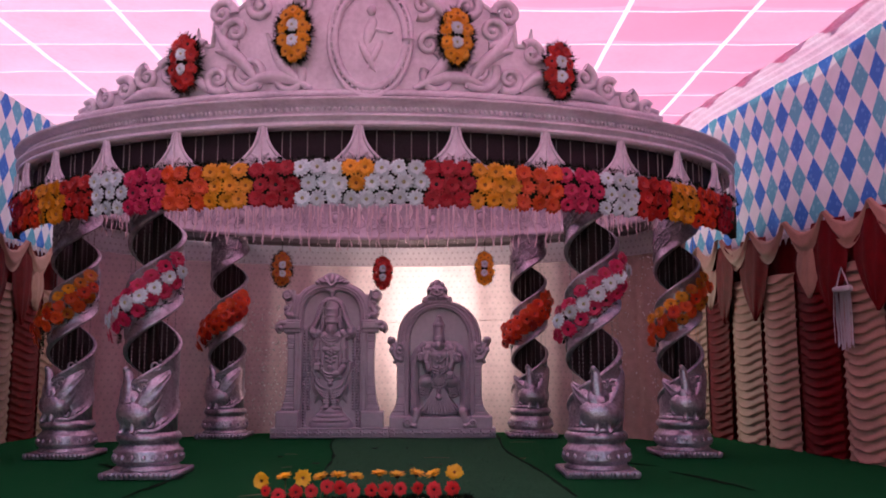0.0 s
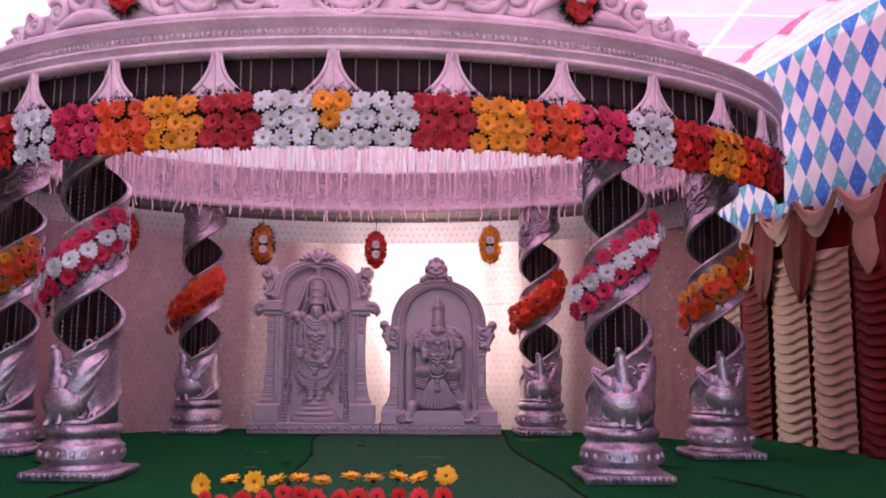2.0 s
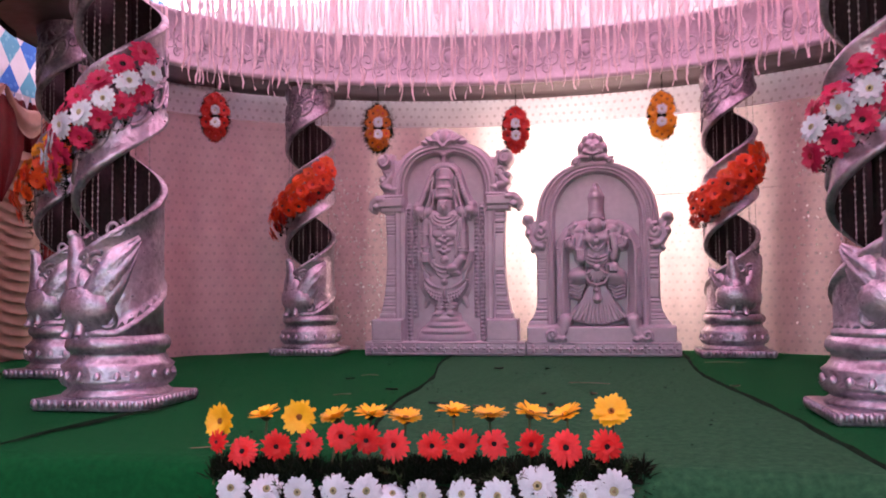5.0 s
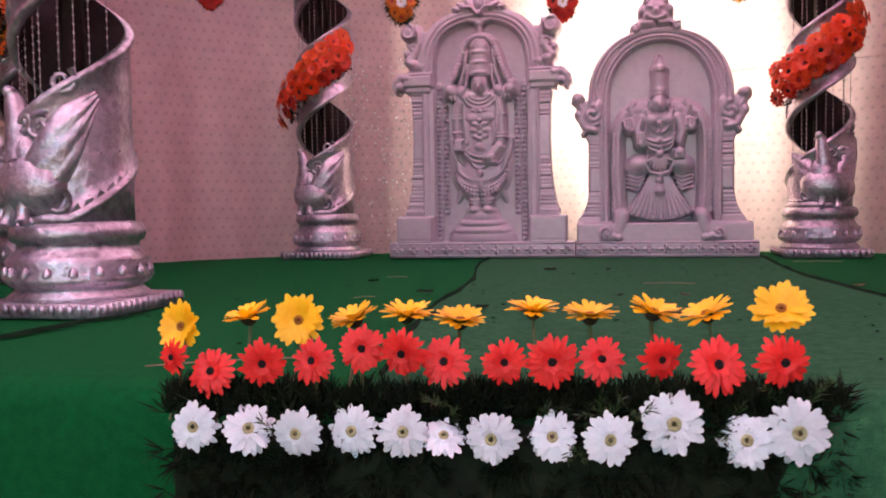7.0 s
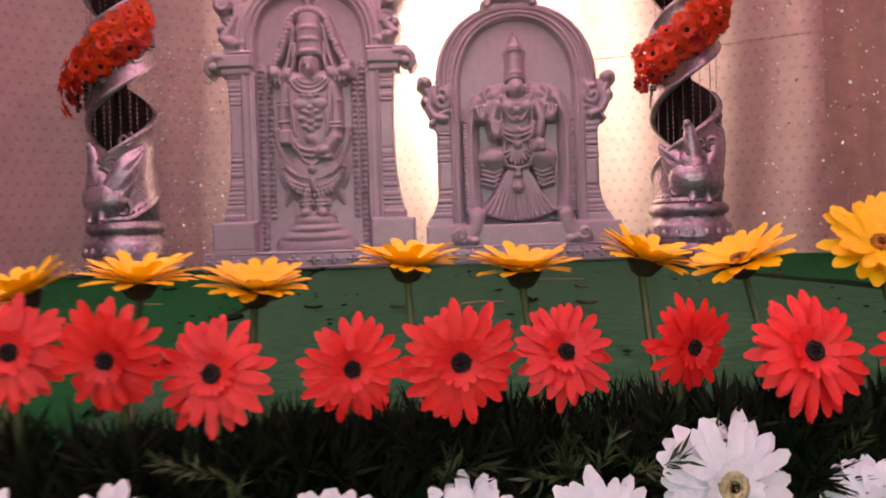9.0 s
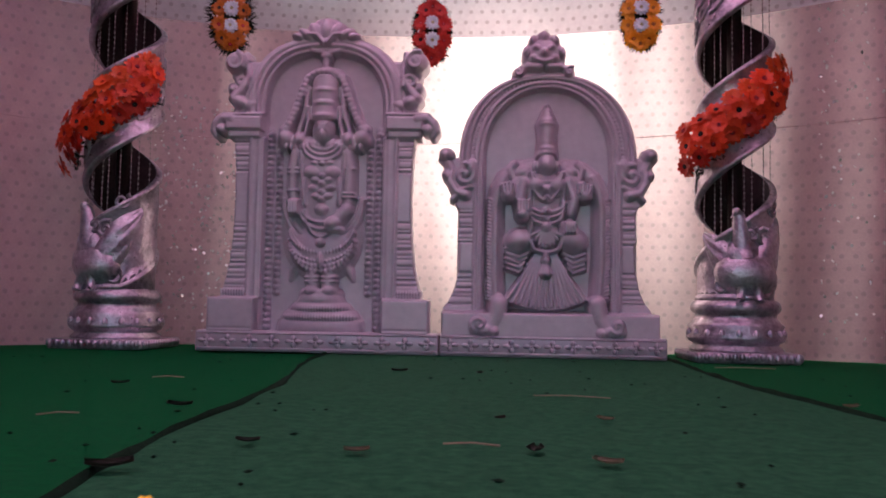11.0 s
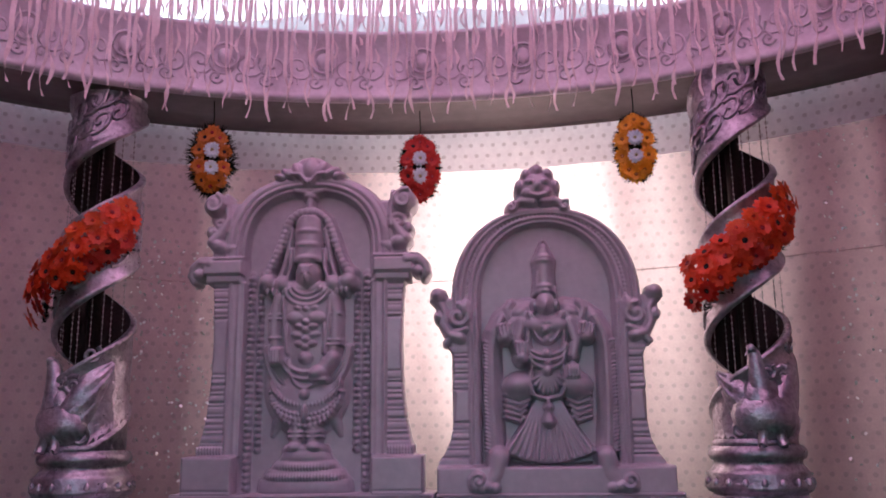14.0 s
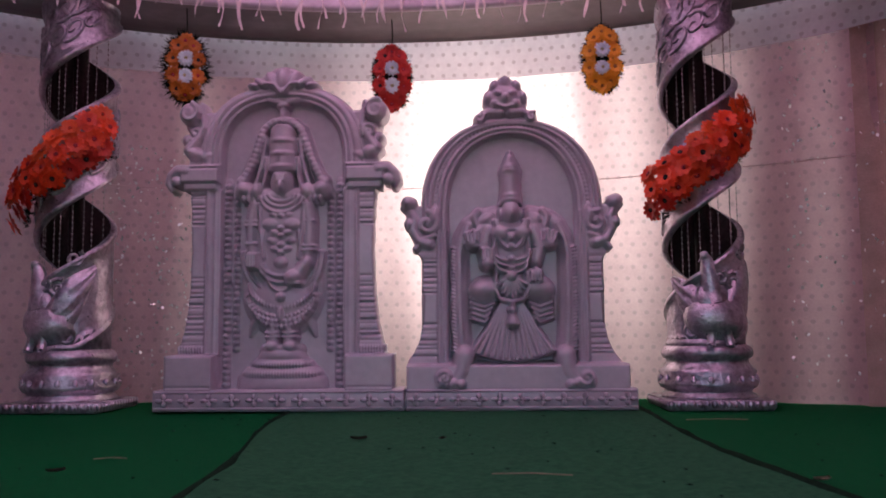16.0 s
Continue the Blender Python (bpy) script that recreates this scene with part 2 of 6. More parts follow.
def quads(bm, grid, close_u=False, close_v=False, mat_index=0):
    """Faces over a grid of points: rows of equal length."""
    vs = [[bm.verts.new(p) for p in row] for row in grid]
    nu, nv = len(vs), len(vs[0])
    for i in range(nu if close_u else nu - 1):
        for j in range(nv if close_v else nv - 1):
            f = bm.faces.new((vs[i][j], vs[(i + 1) % nu][j], vs[(i + 1) % nu][(j + 1) % nv], vs[i][(j + 1) % nv]))
            f.material_index = mat_index
    return vs


def tube(bm, pts, r, n=6, taper=None):
    """A round bar along points; taper gives the radius factor from 0 to 1."""
    pts = [Vector(p) for p in pts]
    rows, up = [], Vector((0.13, 0.31, 0.94)).normalized()
    for k, p in enumerate(pts):
        d = (pts[min(k + 1, len(pts) - 1)] - pts[max(k - 1, 0)]).normalized()
        a = d.cross(up)
        a = a.normalized() if a.length > 1e-4 else Vector((1, 0, 0))
        b = d.cross(a)
        rr = r * (taper(k / (len(pts) - 1)) if taper else 1)
        rows.append([p + (a * math.cos(t) + b * math.sin(t)) * rr for t in (2 * math.pi * q / n for q in range(n))])
    vs = quads(bm, rows, close_v=True)
    bm.faces.new(vs[0][::-1])
    bm.faces.new(vs[-1])


def lathe(bm, profile, n=24, c=(0, 0), sx=1.0, sy=1.0):
    rows = [[(c[0] + r * sx * math.cos(t), c[1] + r * sy * math.sin(t), z) for t in (2 * math.pi * q / n for q in range(n))] for r, z in profile]
    vs = quads(bm, rows, close_v=True)
    bm.faces.new(vs[0])
    bm.faces.new(vs[-1])


def blob(bm, c, r, n=10, turn=None):
    """An ellipsoid with half axes r round c."""
    m = turn or Matrix.Identity(3)
    rows = []
    for i in range(n // 2 + 1):
        a = -math.pi / 2 + math.pi * (0.02 + 0.96 * i / (n // 2))
        rows.append([Vector(c) + m @ Vector((r[0] * math.cos(a) * math.cos(t), r[1] * math.cos(a) * math.sin(t), r[2] * math.sin(a)))
                     for t in (2 * math.pi * q / n for q in range(n))])
    vs = quads(bm, rows, close_v=True)
    bm.faces.new(vs[0][::-1])
    bm.faces.new(vs[-1])


def box(bm, x0, x1, y0, y1, z0, z1, bev=0.0):
    """A block; with bev its edges are chamfered."""
    r = bmesh.ops.create_cube(bm, size=1, matrix=Matrix.LocRotScale(((x0 + x1) / 2, (y0 + y1) / 2, (z0 + z1) / 2), None, (x1 - x0, y1 - y0, z1 - z0)))
    if bev:
        es = list({e for v in r["verts"] for e in v.link_edges})
        bmesh.ops.bevel(bm, geom=es, offset=bev, segments=2, affect="EDGES", profile=0.5)


def spiral(cx, cz, r0, turns, start, hand=1, n=22):
    """Points of a scroll that winds in to its centre, in x and z."""
    out = []
    for k in range(n + 1):
        t = k / n
        r = r0 * (1 - 0.88 * t)
        a = start + hand * 2 * math.pi * turns * t
        out.append((cx + r * math.cos(a), cz + r * math.sin(a)))
    return out


# ---- the pavilion's plan: an oval round XC, YC ----
XC, YC, RA, RB = -0.02, -1.58, 3.75, 2.68


def oval(phi, r=0.0, z=0.0):
    """A point of the oval; phi 0 is its front, r the offset outwards."""
    return Vector((XC + (RA + r) * math.sin(phi), YC - (RB + r) * math.cos(phi), z))


def outward(phi):
    return Vector((math.sin(phi) / RA, -math.cos(phi) / RB, 0)).normalized()


PHIS, ARCS = [k * 0.002 for k in range(1571)], [0.0]
for k in range(1, 1571):
    ARCS.append(ARCS[-1] + (oval(PHIS[k]) - oval(PHIS[k - 1])).length)


def phi_at(s):
    """The oval's angle at an arc length from its front."""
    return math.copysign(float(np.interp(abs(s), ARCS, PHIS)), s)


def facing(p, d, roll=0.0):
    """The pose at p whose own z points along d."""
    return Matrix.Translation(p) @ Vector(d).to_track_quat("Z", "Y").to_matrix().to_4x4() @ Matrix.Rotation(roll, 4, "Z")


# ---- large structure ----
bm = bmesh.new()
quads(bm, [[(x, y, -0.62) for x in np.linspace(-60, 60, 13)] for y in np.linspace(-70, 60, 13)])
tagged(part("ground", bm, M_GROUND), "bare trodden earth round the stage", "ground", kind="structure")


def seam_left(y):
    return -0.68 - 0.1 * y + 0.03 * math.sin(2.3 * y)


def seam_right(y):
    return 1.34 + 0.012 * y * y + 0.03 * math.sin(1.7 * y + 1)


# the stage: a carpeted deck with a rounded front edge
bm = bmesh.new()
prof = [(2.4, 0.0)] + [(2.4 - 0.18 * k, 0.0) for k in range(1, 40)] + [(-4.72, -0.004), (-4.78, -0.02), (-4.81, -0.06), (-4.82, -0.2), (-4.82, -0.62)]
rows = []
for y, z in prof:
    rows.append([(x, y + 0.012 * math.sin(5 * x) * (z < -0.03), z + 0.006 * noise.noise((x * 1.5, y * 1.5, 0)) * (z > -0.1)) for x in np.linspace(-4.6, 4.9, 60)])
quads(bm, rows)
floor = tagged(part("floor", bm, M_CARPET), "stage floor under bright green felt carpet", "floor", kind="structure")
bm = bmesh.new()
rows = []
for k in range(46):
    y = 1.0 - k * (5.76 / 45)
    a, b = seam_left(y), seam_right(y)
    rows.append([(a + (b - a) * u, y, 0.007 + 0.004 * math.sin(math.pi * u) + 0.004 * noise.noise((u * 5, y * 2, 1))) for u in np.linspace(0, 1, 16)])
for y, z in ((-4.795, -0.02), (-4.828, -0.06), (-4.836, -0.2), (-4.836, -0.61)):
    rows.append([(seam_left(-4.76) + (seam_right(-4.76) - seam_left(-4.76)) * u, y, z) for u in np.linspace(0, 1, 16)])
quads(bm, rows)
part("carpet_strip", bm, M_CARPET_OLD, floor, "worn darker green carpet strip")
for fn in (seam_left, seam_right):
    bm = bmesh.new()
    rows = []
    for k in range(60):
        y = 0.9 - k * (5.6 / 59)
        w = 0.007 + 0.026 * abs(noise.noise((y * 3, fn(y), 0)))
        rows.append([(fn(y) - w, y, 0.006), (fn(y), y, 0.02 + 0.012 * noise.noise((y * 4, 0, 2))), (fn(y) + w, y, 0.006)])
    quads(bm, rows)
    part("carpet_seam", bm, M_SEAM, floor, "dark lifted carpet edge")


for x0, y0, x1, y1 in ((-1.5, -3.5, -1.62, -4.7), (2.6, -3.3, 2.95, -4.4), (1.9, -2.4, 2.6, -2.9), (-2.6, -2.6, -2.1, -3.2)):
    bm = bmesh.new()
    rows = []
    for k in range(24):
        t = k / 23
        x, y = x0 + (x1 - x0) * t + 0.03 * noise.noise((t * 6, x0, 0)), y0 + (y1 - y0) * t
        w = 0.004 + 0.03 * math.sin(math.pi * t) * abs(noise.noise((t * 5, y0, 3)))
        rows.append([(x - w, y, 0.007), (x, y, 0.012 + 0.012 * math.sin(math.pi * t)), (x + w, y, 0.007)])
    quads(bm, rows)
    part("carpet_crease", bm, M_SEAM, floor, "dark crease in the carpet")


def wall_sheet(name, pts, z0, z1, material, folds, depth, label, category, uv=True, kind="structure", nz=6, wob=0.0, back=0.02):
    """A hanging cloth along points of the plan, with vertical folds, thickness and a UV map in metres."""
    bm = bmesh.new()
    layer = bm.loops.layers.uv.new("uv")
    pts = [Vector((*p, 0)) for p in pts]
    cum = [0.0]
    for a, b in zip(pts, pts[1:]):
        cum.append(cum[-1] + (b - a).length)
    n = max(24, int(cum[-1] / 0.045))
    vs, uvs = [], {}
    for j in range(nz + 1):
        z = z0 + (z1 - z0) * j / nz
        row = []
        for i in range(n + 1):
            s = cum[-1] * i / n
            k = max(q for q in range(len(cum) - 1) if cum[q] <= s + 1e-9)
            t = (s - cum[k]) / (cum[k + 1] - cum[k])
            p = pts[k].lerp(pts[k + 1], t)
            d = (pts[k + 1] - pts[k]).normalized()
            nrm = Vector((-d.y, d.x, 0))
            amp = depth * (0.6 + 0.8 * noise.noise((s * 0.7, z * 0.3, 3)))
            off = amp * math.sin(s * folds + 1.6 * noise.noise((s * 0.9, z * 0.4, 7))) + wob * noise.noise((s * 1.1, z * 1.3, 5))
            v = bm.verts.new((p.x + nrm.x * off, p.y + nrm.y * off, z))
            uvs[v] = (s, z)
            row.append(v)
        vs.append(row)
    for j in range(nz):
        for i in range(n):
            f = bm.faces.new((vs[j][i], vs[j][i + 1], vs[j + 1][i + 1], vs[j + 1][i]))
            for lp in f.loops:
                lp[layer].uv = uvs[lp.vert]
    return tagged(part(name, bm, material), label, category, kind=kind)


RIGHT = [(4.05, 2.2), (4.2, 0.0), (4.72, -3.0), (4.85, -5.0), (4.9, -7.8), (4.95, -11.3)]
LEFT = [(-4.62, 2.2), (-4.6, -3.0), (-4.7, -7.8), (-4.75, -11.3)]
CEIL_Z = 4.16
wall_sheet("wall_right", RIGHT, 2.3, CEIL_Z + 0.02, M_DIAMOND, 3.0, 0.012, "tent side of white cloth printed with blue lozenges", "wall", wob=0.03)
wall_sheet("wall_left", LEFT, 2.4, CEIL_Z + 0.02, M_DIAMOND, 3.0, 0.012, "tent side of white cloth printed with blue lozenges", "wall", wob=0.03)
wall_sheet("wall_right_lower", [(x + 0.06, y) for x, y in RIGHT], -0.62, 2.42, M_RED, 14.0, 0.03, "lower tent side of maroon satin", "wall")
wall_sheet("wall_left_lower", [(x - 0.06, y) for x, y in LEFT], -0.62, 2.5, M_RED, 14.0, 0.03, "lower tent side of maroon satin", "wall")
# unseen tent back, made white to bounce and pass daylight onto the backdrop
wall_sheet("wall_back_upper", [(-4.8, 2.3), (4.3, 2.3)], 2.4, CEIL_Z + 0.02, M_TENT, 5.0, 0.02, "unseen white upper tent back, added to bounce daylight", "wall")
wall_sheet("wall_back", [(-4.8, 2.3), (4.3, 2.3)], -0.62, 2.4, M_TENT, 5.0, 0.02, "unseen white tent back behind the pavilion, bouncing daylight", "wall")

# the ceiling: sagging pink cloth between tapes
bm = bmesh.new()
CX, CY = 1.18, 0.85
def ceil_z(x, y):
    u, v = (x / CX) % 1.0, (y / CY) % 1.0
    return CEIL_Z + 0.02 - 0.05 * (math.sin(math.pi * u) * math.sin(math.pi * v)) + 0.012 * noise.noise((x * 2, y * 2, 4))
OFF = 0.12


def cuts(lo, hi, step, off, half, n):
    """Stations between lo and hi with a narrow pair round each tape."""
    out = set(np.linspace(lo, hi, n).round(3))
    k = math.ceil((lo - off) / step)
    while off + k * step < hi:
        c = off + k * step
        out = {q for q in out if abs(q - c) > half + 0.01} | {round(c - half, 3), round(c, 3), round(c + half, 3)}
        k += 1
    return sorted(out)


def on_tape(q, step, off, half):
    return abs((q - off + step / 2) % step - step / 2) < half


CXS, CYS = cuts(-4.9, 5.2, CX, 0.0, 0.024, 70), cuts(-11.3, 2.4, CY, OFF, 0.014, 100)
vs = [[bm.verts.new((x, y, ceil_z(x, y - OFF))) for x in CXS] for y in CYS]
for j in range(len(CYS) - 1):
    for i in range(len(CXS) - 1):
        xm, ym = (CXS[i] + CXS[i + 1]) / 2, (CYS[j] + CYS[j + 1]) / 2
        # the roof stops short of the gathered trim; a pale strip added behind the pavilion passes more daylight
        if xm > np.interp(-ym, [-p[1] for p in RIGHT], [p[0] for p in RIGHT]) - 0.3:
            continue
        f = bm.faces.new((vs[j][i], vs[j][i + 1], vs[j + 1][i + 1], vs[j + 1][i]))
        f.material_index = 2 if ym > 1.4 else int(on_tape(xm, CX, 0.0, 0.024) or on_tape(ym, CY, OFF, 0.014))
for v in [v for v in bm.verts if not v.link_faces]:
    bm.verts.remove(v)
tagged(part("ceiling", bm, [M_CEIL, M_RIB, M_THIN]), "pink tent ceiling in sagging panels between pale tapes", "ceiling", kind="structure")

# gathered pink cloth along the joint of ceiling and tent side
for pts, nm in ((RIGHT, 1),):
    bm = bmesh.new()
    rows = []
    for y in np.linspace(2.1, -11.2, 100):
        xs = np.interp(-y, [-p[1] for p in pts], [p[0] for p in pts])
        rows.append([(xs - nm * (0.02 + 0.34 * u), y, CEIL_Z + 0.01 - 0.1 * (1 - u) ** 1.5 - 0.035 * abs(math.sin(13 * u + 0.8 * math.sin(y * 2)))) for u in np.linspace(0, 1, 14)])
    quads(bm, rows)
    tagged(part("trim", bm, M_RIBRED), "gathered pink cloth where ceiling meets tent side", "trim", kind="structure")

# pointed white border under the lozenge cloth
for pts, nm, z0 in ((RIGHT, 1, 2.31), (LEFT, -1, 2.41)):
    bm = bmesh.new()
    for y in np.arange(1.9, -11.1, -0.11):
        x0, x1, xm = (np.interp(-(y - q), [-p[1] for p in pts], [p[0] for p in pts]) - nm * 0.035 for q in (0.0, 0.11, 0.055))
        vs = [bm.verts.new(p) for p in ((x0, y, z0 + 0.03), (x1, y - 0.108, z0 + 0.03), (xm - nm * 0.01, y - 0.055, z0 - 0.1))]
        bm.faces.new(vs)
    tagged(part("trim_border", bm, M_PALE, smooth=False), "white pointed border hanging below the lozenge cloth", "trim", kind="structure")

# the backdrop cloth behind the pillars
BX, BY = 3.72, 2.78
bpts = [(XC + BX * math.sin(a), YC + BY * math.cos(a)) for a in np.linspace(-1.42, 0.88, 62)]
wall_sheet("backdrop_curtain", bpts, 0.004, 2.62, M_BACK, 11.0, 0.04, "white dotted cloth behind the pillars, glowing from a light behind", "curtain", nz=14, wob=0.03, kind="thing")
bpts = [(XC + (BX - 0.06) * math.sin(a), YC + (BY - 0.06) * math.cos(a)) for a in np.linspace(0.84, 1.32, 30)]
wall_sheet("side_curtain", bpts, 0.006, 2.62, M_PINKCLOTH, 17.0, 0.03, "dusky tan satin curtain in soft vertical folds", "curtain", nz=10, wob=0.02, kind="thing")
# strip added for the bluish daylight that falls on the backdrop's top
top_band = [(XC + (BX - 0.13) * math.sin(a), YC + (BY - 0.13) * math.cos(a)) for a in np.linspace(-1.4, 1.3, 80)]
wall_sheet("daylit_band", top_band, 2.27, 2.66, M_BAND, 9.0, 0.012, "paler bluish strip standing in for daylight on the backdrop top", "cloth band", nz=4, wob=0.02, kind="thing")
# the hem joint of the two lengths of cloth
bm = bmesh.new()
tube(bm, [(XC + (BX - 0.03) * math.sin(a), YC + (BY - 0.03) * math.cos(a), 1.5 + 0.02 * math.sin(3 * a)) for a in np.linspace(-1.4, 0.86, 96)], 0.0028, 5)
tagged(part("curtain_cord", bm, M_BACK), "thin pale cord across the dotted cloth", "cord")


def sequins(a0, a1, count, z0, z1, seed):
    """Loose sequins that glint on the cloth."""
    rnd = random.Random(seed)
    bm = bmesh.new()
    for k in range(count):
        a = a0 + (a1 - a0) * (0.5 + 0.5 * math.sin(rnd.uniform(-1.5, 1.5)))
        p = Vector((XC + (BX - 0.15) * math.sin(a), YC + (BY - 0.15) * math.cos(a), z0 + (z1 - z0) * rnd.random() ** 0.8))
        m = Matrix.Translation(p) @ Euler((rnd.uniform(-0.9, 0.9) + 1.57, rnd.uniform(-0.6, 0.6), rnd.uniform(-0.9, 0.9))).to_matrix().to_4x4()
        w = rnd.uniform(0.005, 0.011)
        bm.faces.new([bm.verts.new(m @ Vector((w * math.cos(t), w * 1.3 * math.sin(t), 0))) for t in (0.3, 1.3, 2.3, 3.3, 4.3, 5.3)])
    return tagged(part("sequins", bm, M_SEQUIN, smooth=False), "glinting silver sequins hung before the cloth", "sequins", kind="stuff")


sequins(-0.66, -0.4, 620, 0.1, 1.75, 4)
sequins(0.72, 1.15, 320, 0.1, 2.3, 5)

# ---- the ring of the pavilion ----
ring = thing("pavilion_ring", pose(0, 0, 0), "oval lavender-painted canopy ring with carved crest, cornice and arcade", "canopy")
RN = 120


def sweep(bm, profile, p0=-math.pi, p1=math.pi, n=RN, dz=None, mat_index=0):
    whole = p1 - p0 > 6.2
    rows = []
    for k in range(n + (0 if whole else 1)):
        a = p0 + (p1 - p0) * k / n
        rows.append([oval(a, r, z + (dz(a, q) if dz else 0)) for q, (r, z) in enumerate(profile)])
    quads(bm, rows, close_u=whole, mat_index=mat_index)


bm = bmesh.new()
sweep(bm, [(-0.08, 2.8), (0.0, 2.8), (0.03, 2.815), (0.03, 2.84), (-0.01, 2.85), (0.0, 2.865), (0.045, 2.88), (0.05, 2.9), (0.0, 2.915), (-0.03, 2.93), (-0.03, 2.985),
           (0.0, 3.0), (0.06, 3.015), (0.07, 3.035), (0.03, 3.05), (-0.06, 3.065), (-0.14, 3.08), (-0.62, 3.05)])
part("cornice", bm, M_CREST, ring)
# beading and dentils on the cornice
bm = bmesh.new()
for k in range(300):
    a = -1.75 + 3.5 * k / 299
    p, d = oval(a, -0.015, 2.957), outward(a)
    blob(bm, p, (0.016, 0.016, 0.02), 6)
part("beading", bm, M_CREST, ring)
bm = bmesh.new()
sweep(bm, [(-0.62, 3.06), (-0.655, 3.05), (-0.66, 3.02), (-0.63, 3.0), (-0.63, 2.63), (-0.655, 2.61), (-0.655, 2.57), (-0.62, 2.56)])
inner = part("inner_frieze", bm, M_CREST, ring, "carved inner face of the ring")
for k in range(64):
    bm = bmesh.new()
    a = math.pi + (k - 31.5) * 0.0525
    if abs(a - math.pi) > 1.55:
        continue
    for pts in (spiral(0, 2.8, 0.1, 1.4, 0.5 + (k % 2) * 2.6, 1 if k % 2 else -1, 16), spiral(0.05, 2.7, 0.05, 1.2, 3.6, -1 if k % 2 else 1, 12)):
        tube(bm, [oval(a + x / 3.0, -0.632, z) for x, z in pts], 0.009, 5)
    if k % 4 == 0:
        q = oval(a, -0.64, 2.84)
        blob(bm, q, (0.05, 0.03, 0.06), 8)
        tube(bm, [oval(a + 0.028 * math.cos(t), -0.65, 2.84 + 0.085 * math.sin(t)) for t in np.linspace(0, 6.283, 14)], 0.01, 5)
    part("carved_scroll", bm, M_CREST, inner)
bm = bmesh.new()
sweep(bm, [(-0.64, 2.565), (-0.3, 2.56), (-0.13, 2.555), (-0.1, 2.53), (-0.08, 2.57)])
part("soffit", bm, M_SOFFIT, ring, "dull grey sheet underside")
# near-black sheet put in for the shadow inside the canopy ring
bm = bmesh.new()
sweep(bm, [(-0.12, 2.81), (-0.13, 2.5)], -1.4, 1.4)
part("shadow_lining", bm, M_BLACK, ring, "black net standing in for the shadow inside the arches")

# flared spandrels of the arcade
STEP = math.pi / 15


def spandrel(a0):
    bm = bmesh.new()
    rows = []
    for k in range(11):
        t = k / 10
        w = 0.028 + 0.215 * t ** 2.3
        z = 2.82 - 0.34 * t
        rows.append([oval(a0 + w * u / RA * (1 + 0.25 * abs(math.sin(a0))), 0.0 + 0.035 * (1 - u * u) * (1 - 0.4 * t) + 0.02 * t, z) for u in np.linspace(-1, 1, 9)])
    quads(bm, rows)
    for sg in (-1, 1):
        tube(bm, [oval(a0 + sg * (0.028 + 0.215 * t ** 2.3) / RA * (1 + 0.25 * abs(math.sin(a0))), 0.012 + 0.02 * t, 2.82 - 0.34 * t) for t in np.linspace(0, 1, 11)], 0.014, 6)
    tube(bm, [oval(a0, 0.045, 2.79 - 0.3 * t) for t in np.linspace(0, 1, 6)], 0.012, 6, lambda t: 0.5 + t)
    for sg in (-1, 1):
        tube(bm, [oval(a0 + x / RA, 0.05, z) for x, z in spiral(sg * 0.075, 2.545, 0.045, 1.3, 1.6, sg, 12)], 0.009, 5)
    return part("spandrel", bm, M_CREST, ring)


for k in range(-6, 7):
    spandrel(k * STEP * 0.985)
bm = bmesh.new()
for k in range(-72, 73):
    a = k * STEP / 11 * 0.985
    if abs(k) % 11 in (0, 1, 3, 5, 7, 10):
        continue
    p = oval(a, -0.05, 0)
    tube(bm, [(p.x, p.y, 2.81), (p.x, p.y, 2.48)], 0.0045, 4)
    for j in range(9):
        blob(bm, (p.x, p.y, 2.79 - j * 0.034), (0.007, 0.007, 0.009), 6)
tagged(part("bead_curtain", bm, M_BEAD, ring), "strings of small silver beads in the arches", kind="stuff")

# ---- the crest ----
def crest_top(x):
    ax = abs(x)
    if ax < 1.28:
        return 3.80 + 0.22 * math.cos(ax / 1.28 * math.pi / 2) ** 0.7 + 0.035 * math.cos(ax * 14) * (ax > 0.85)
    t = (ax - 1.28) / 1.36
    return 3.56 - 0.42 * t ** 0.9 + 0.06 * abs(math.sin(t * math.pi * 4.5)) * (1 - 0.4 * t)


def on_crest(x, o, z):
    """A point of the crest: x along it, o proud of its face."""
    return oval(math.asin(max(-0.999, min(0.999, (x - XC) / RA))), -0.07 + o, z)


bm = bmesh.new()
xs = np.linspace(-2.64, 2.64, 200)
rows = []
for x in xs:
    zt = crest_top(x)
    row = [on_crest(x, 0.0, 3.05 + (zt - 0.02 - 3.05) * v) for v in np.linspace(0, 1, 12)]
    row += [on_crest(x, -0.02, zt), on_crest(x, -0.08, zt), on_crest(x, -0.1, zt - 0.02), on_crest(x, -0.1, 3.04)]
    rows.append(row)
quads(bm, rows)
crest = part("crest", bm, M_CREST, ring, "carved crest board with scrolls")
bm = bmesh.new()
tube(bm, [on_crest(x, -0.01, crest_top(x) - 0.012) for x in xs], 0.024, 6)
tube(bm, [on_crest(x, 0.02, 3.1 + 0.0 * x) for x in xs], 0.03, 6)
part("moulding", bm, M_CREST, crest)
def scroll(cx, cz, r, turns, start, hand, w=0.036, o=0.012):
    bm = bmesh.new()
    pts = spiral(cx, cz, r, turns, start, hand, 26)
    tube(bm, [on_crest(x, o, z) for x, z in pts], w, 6, lambda t: 1.1 - 0.6 * t)
    blob(bm, on_crest(cx, o, cz), (0.03, 0.03, 0.03), 6)
    part("carved_scroll", bm, M_CREST, crest)


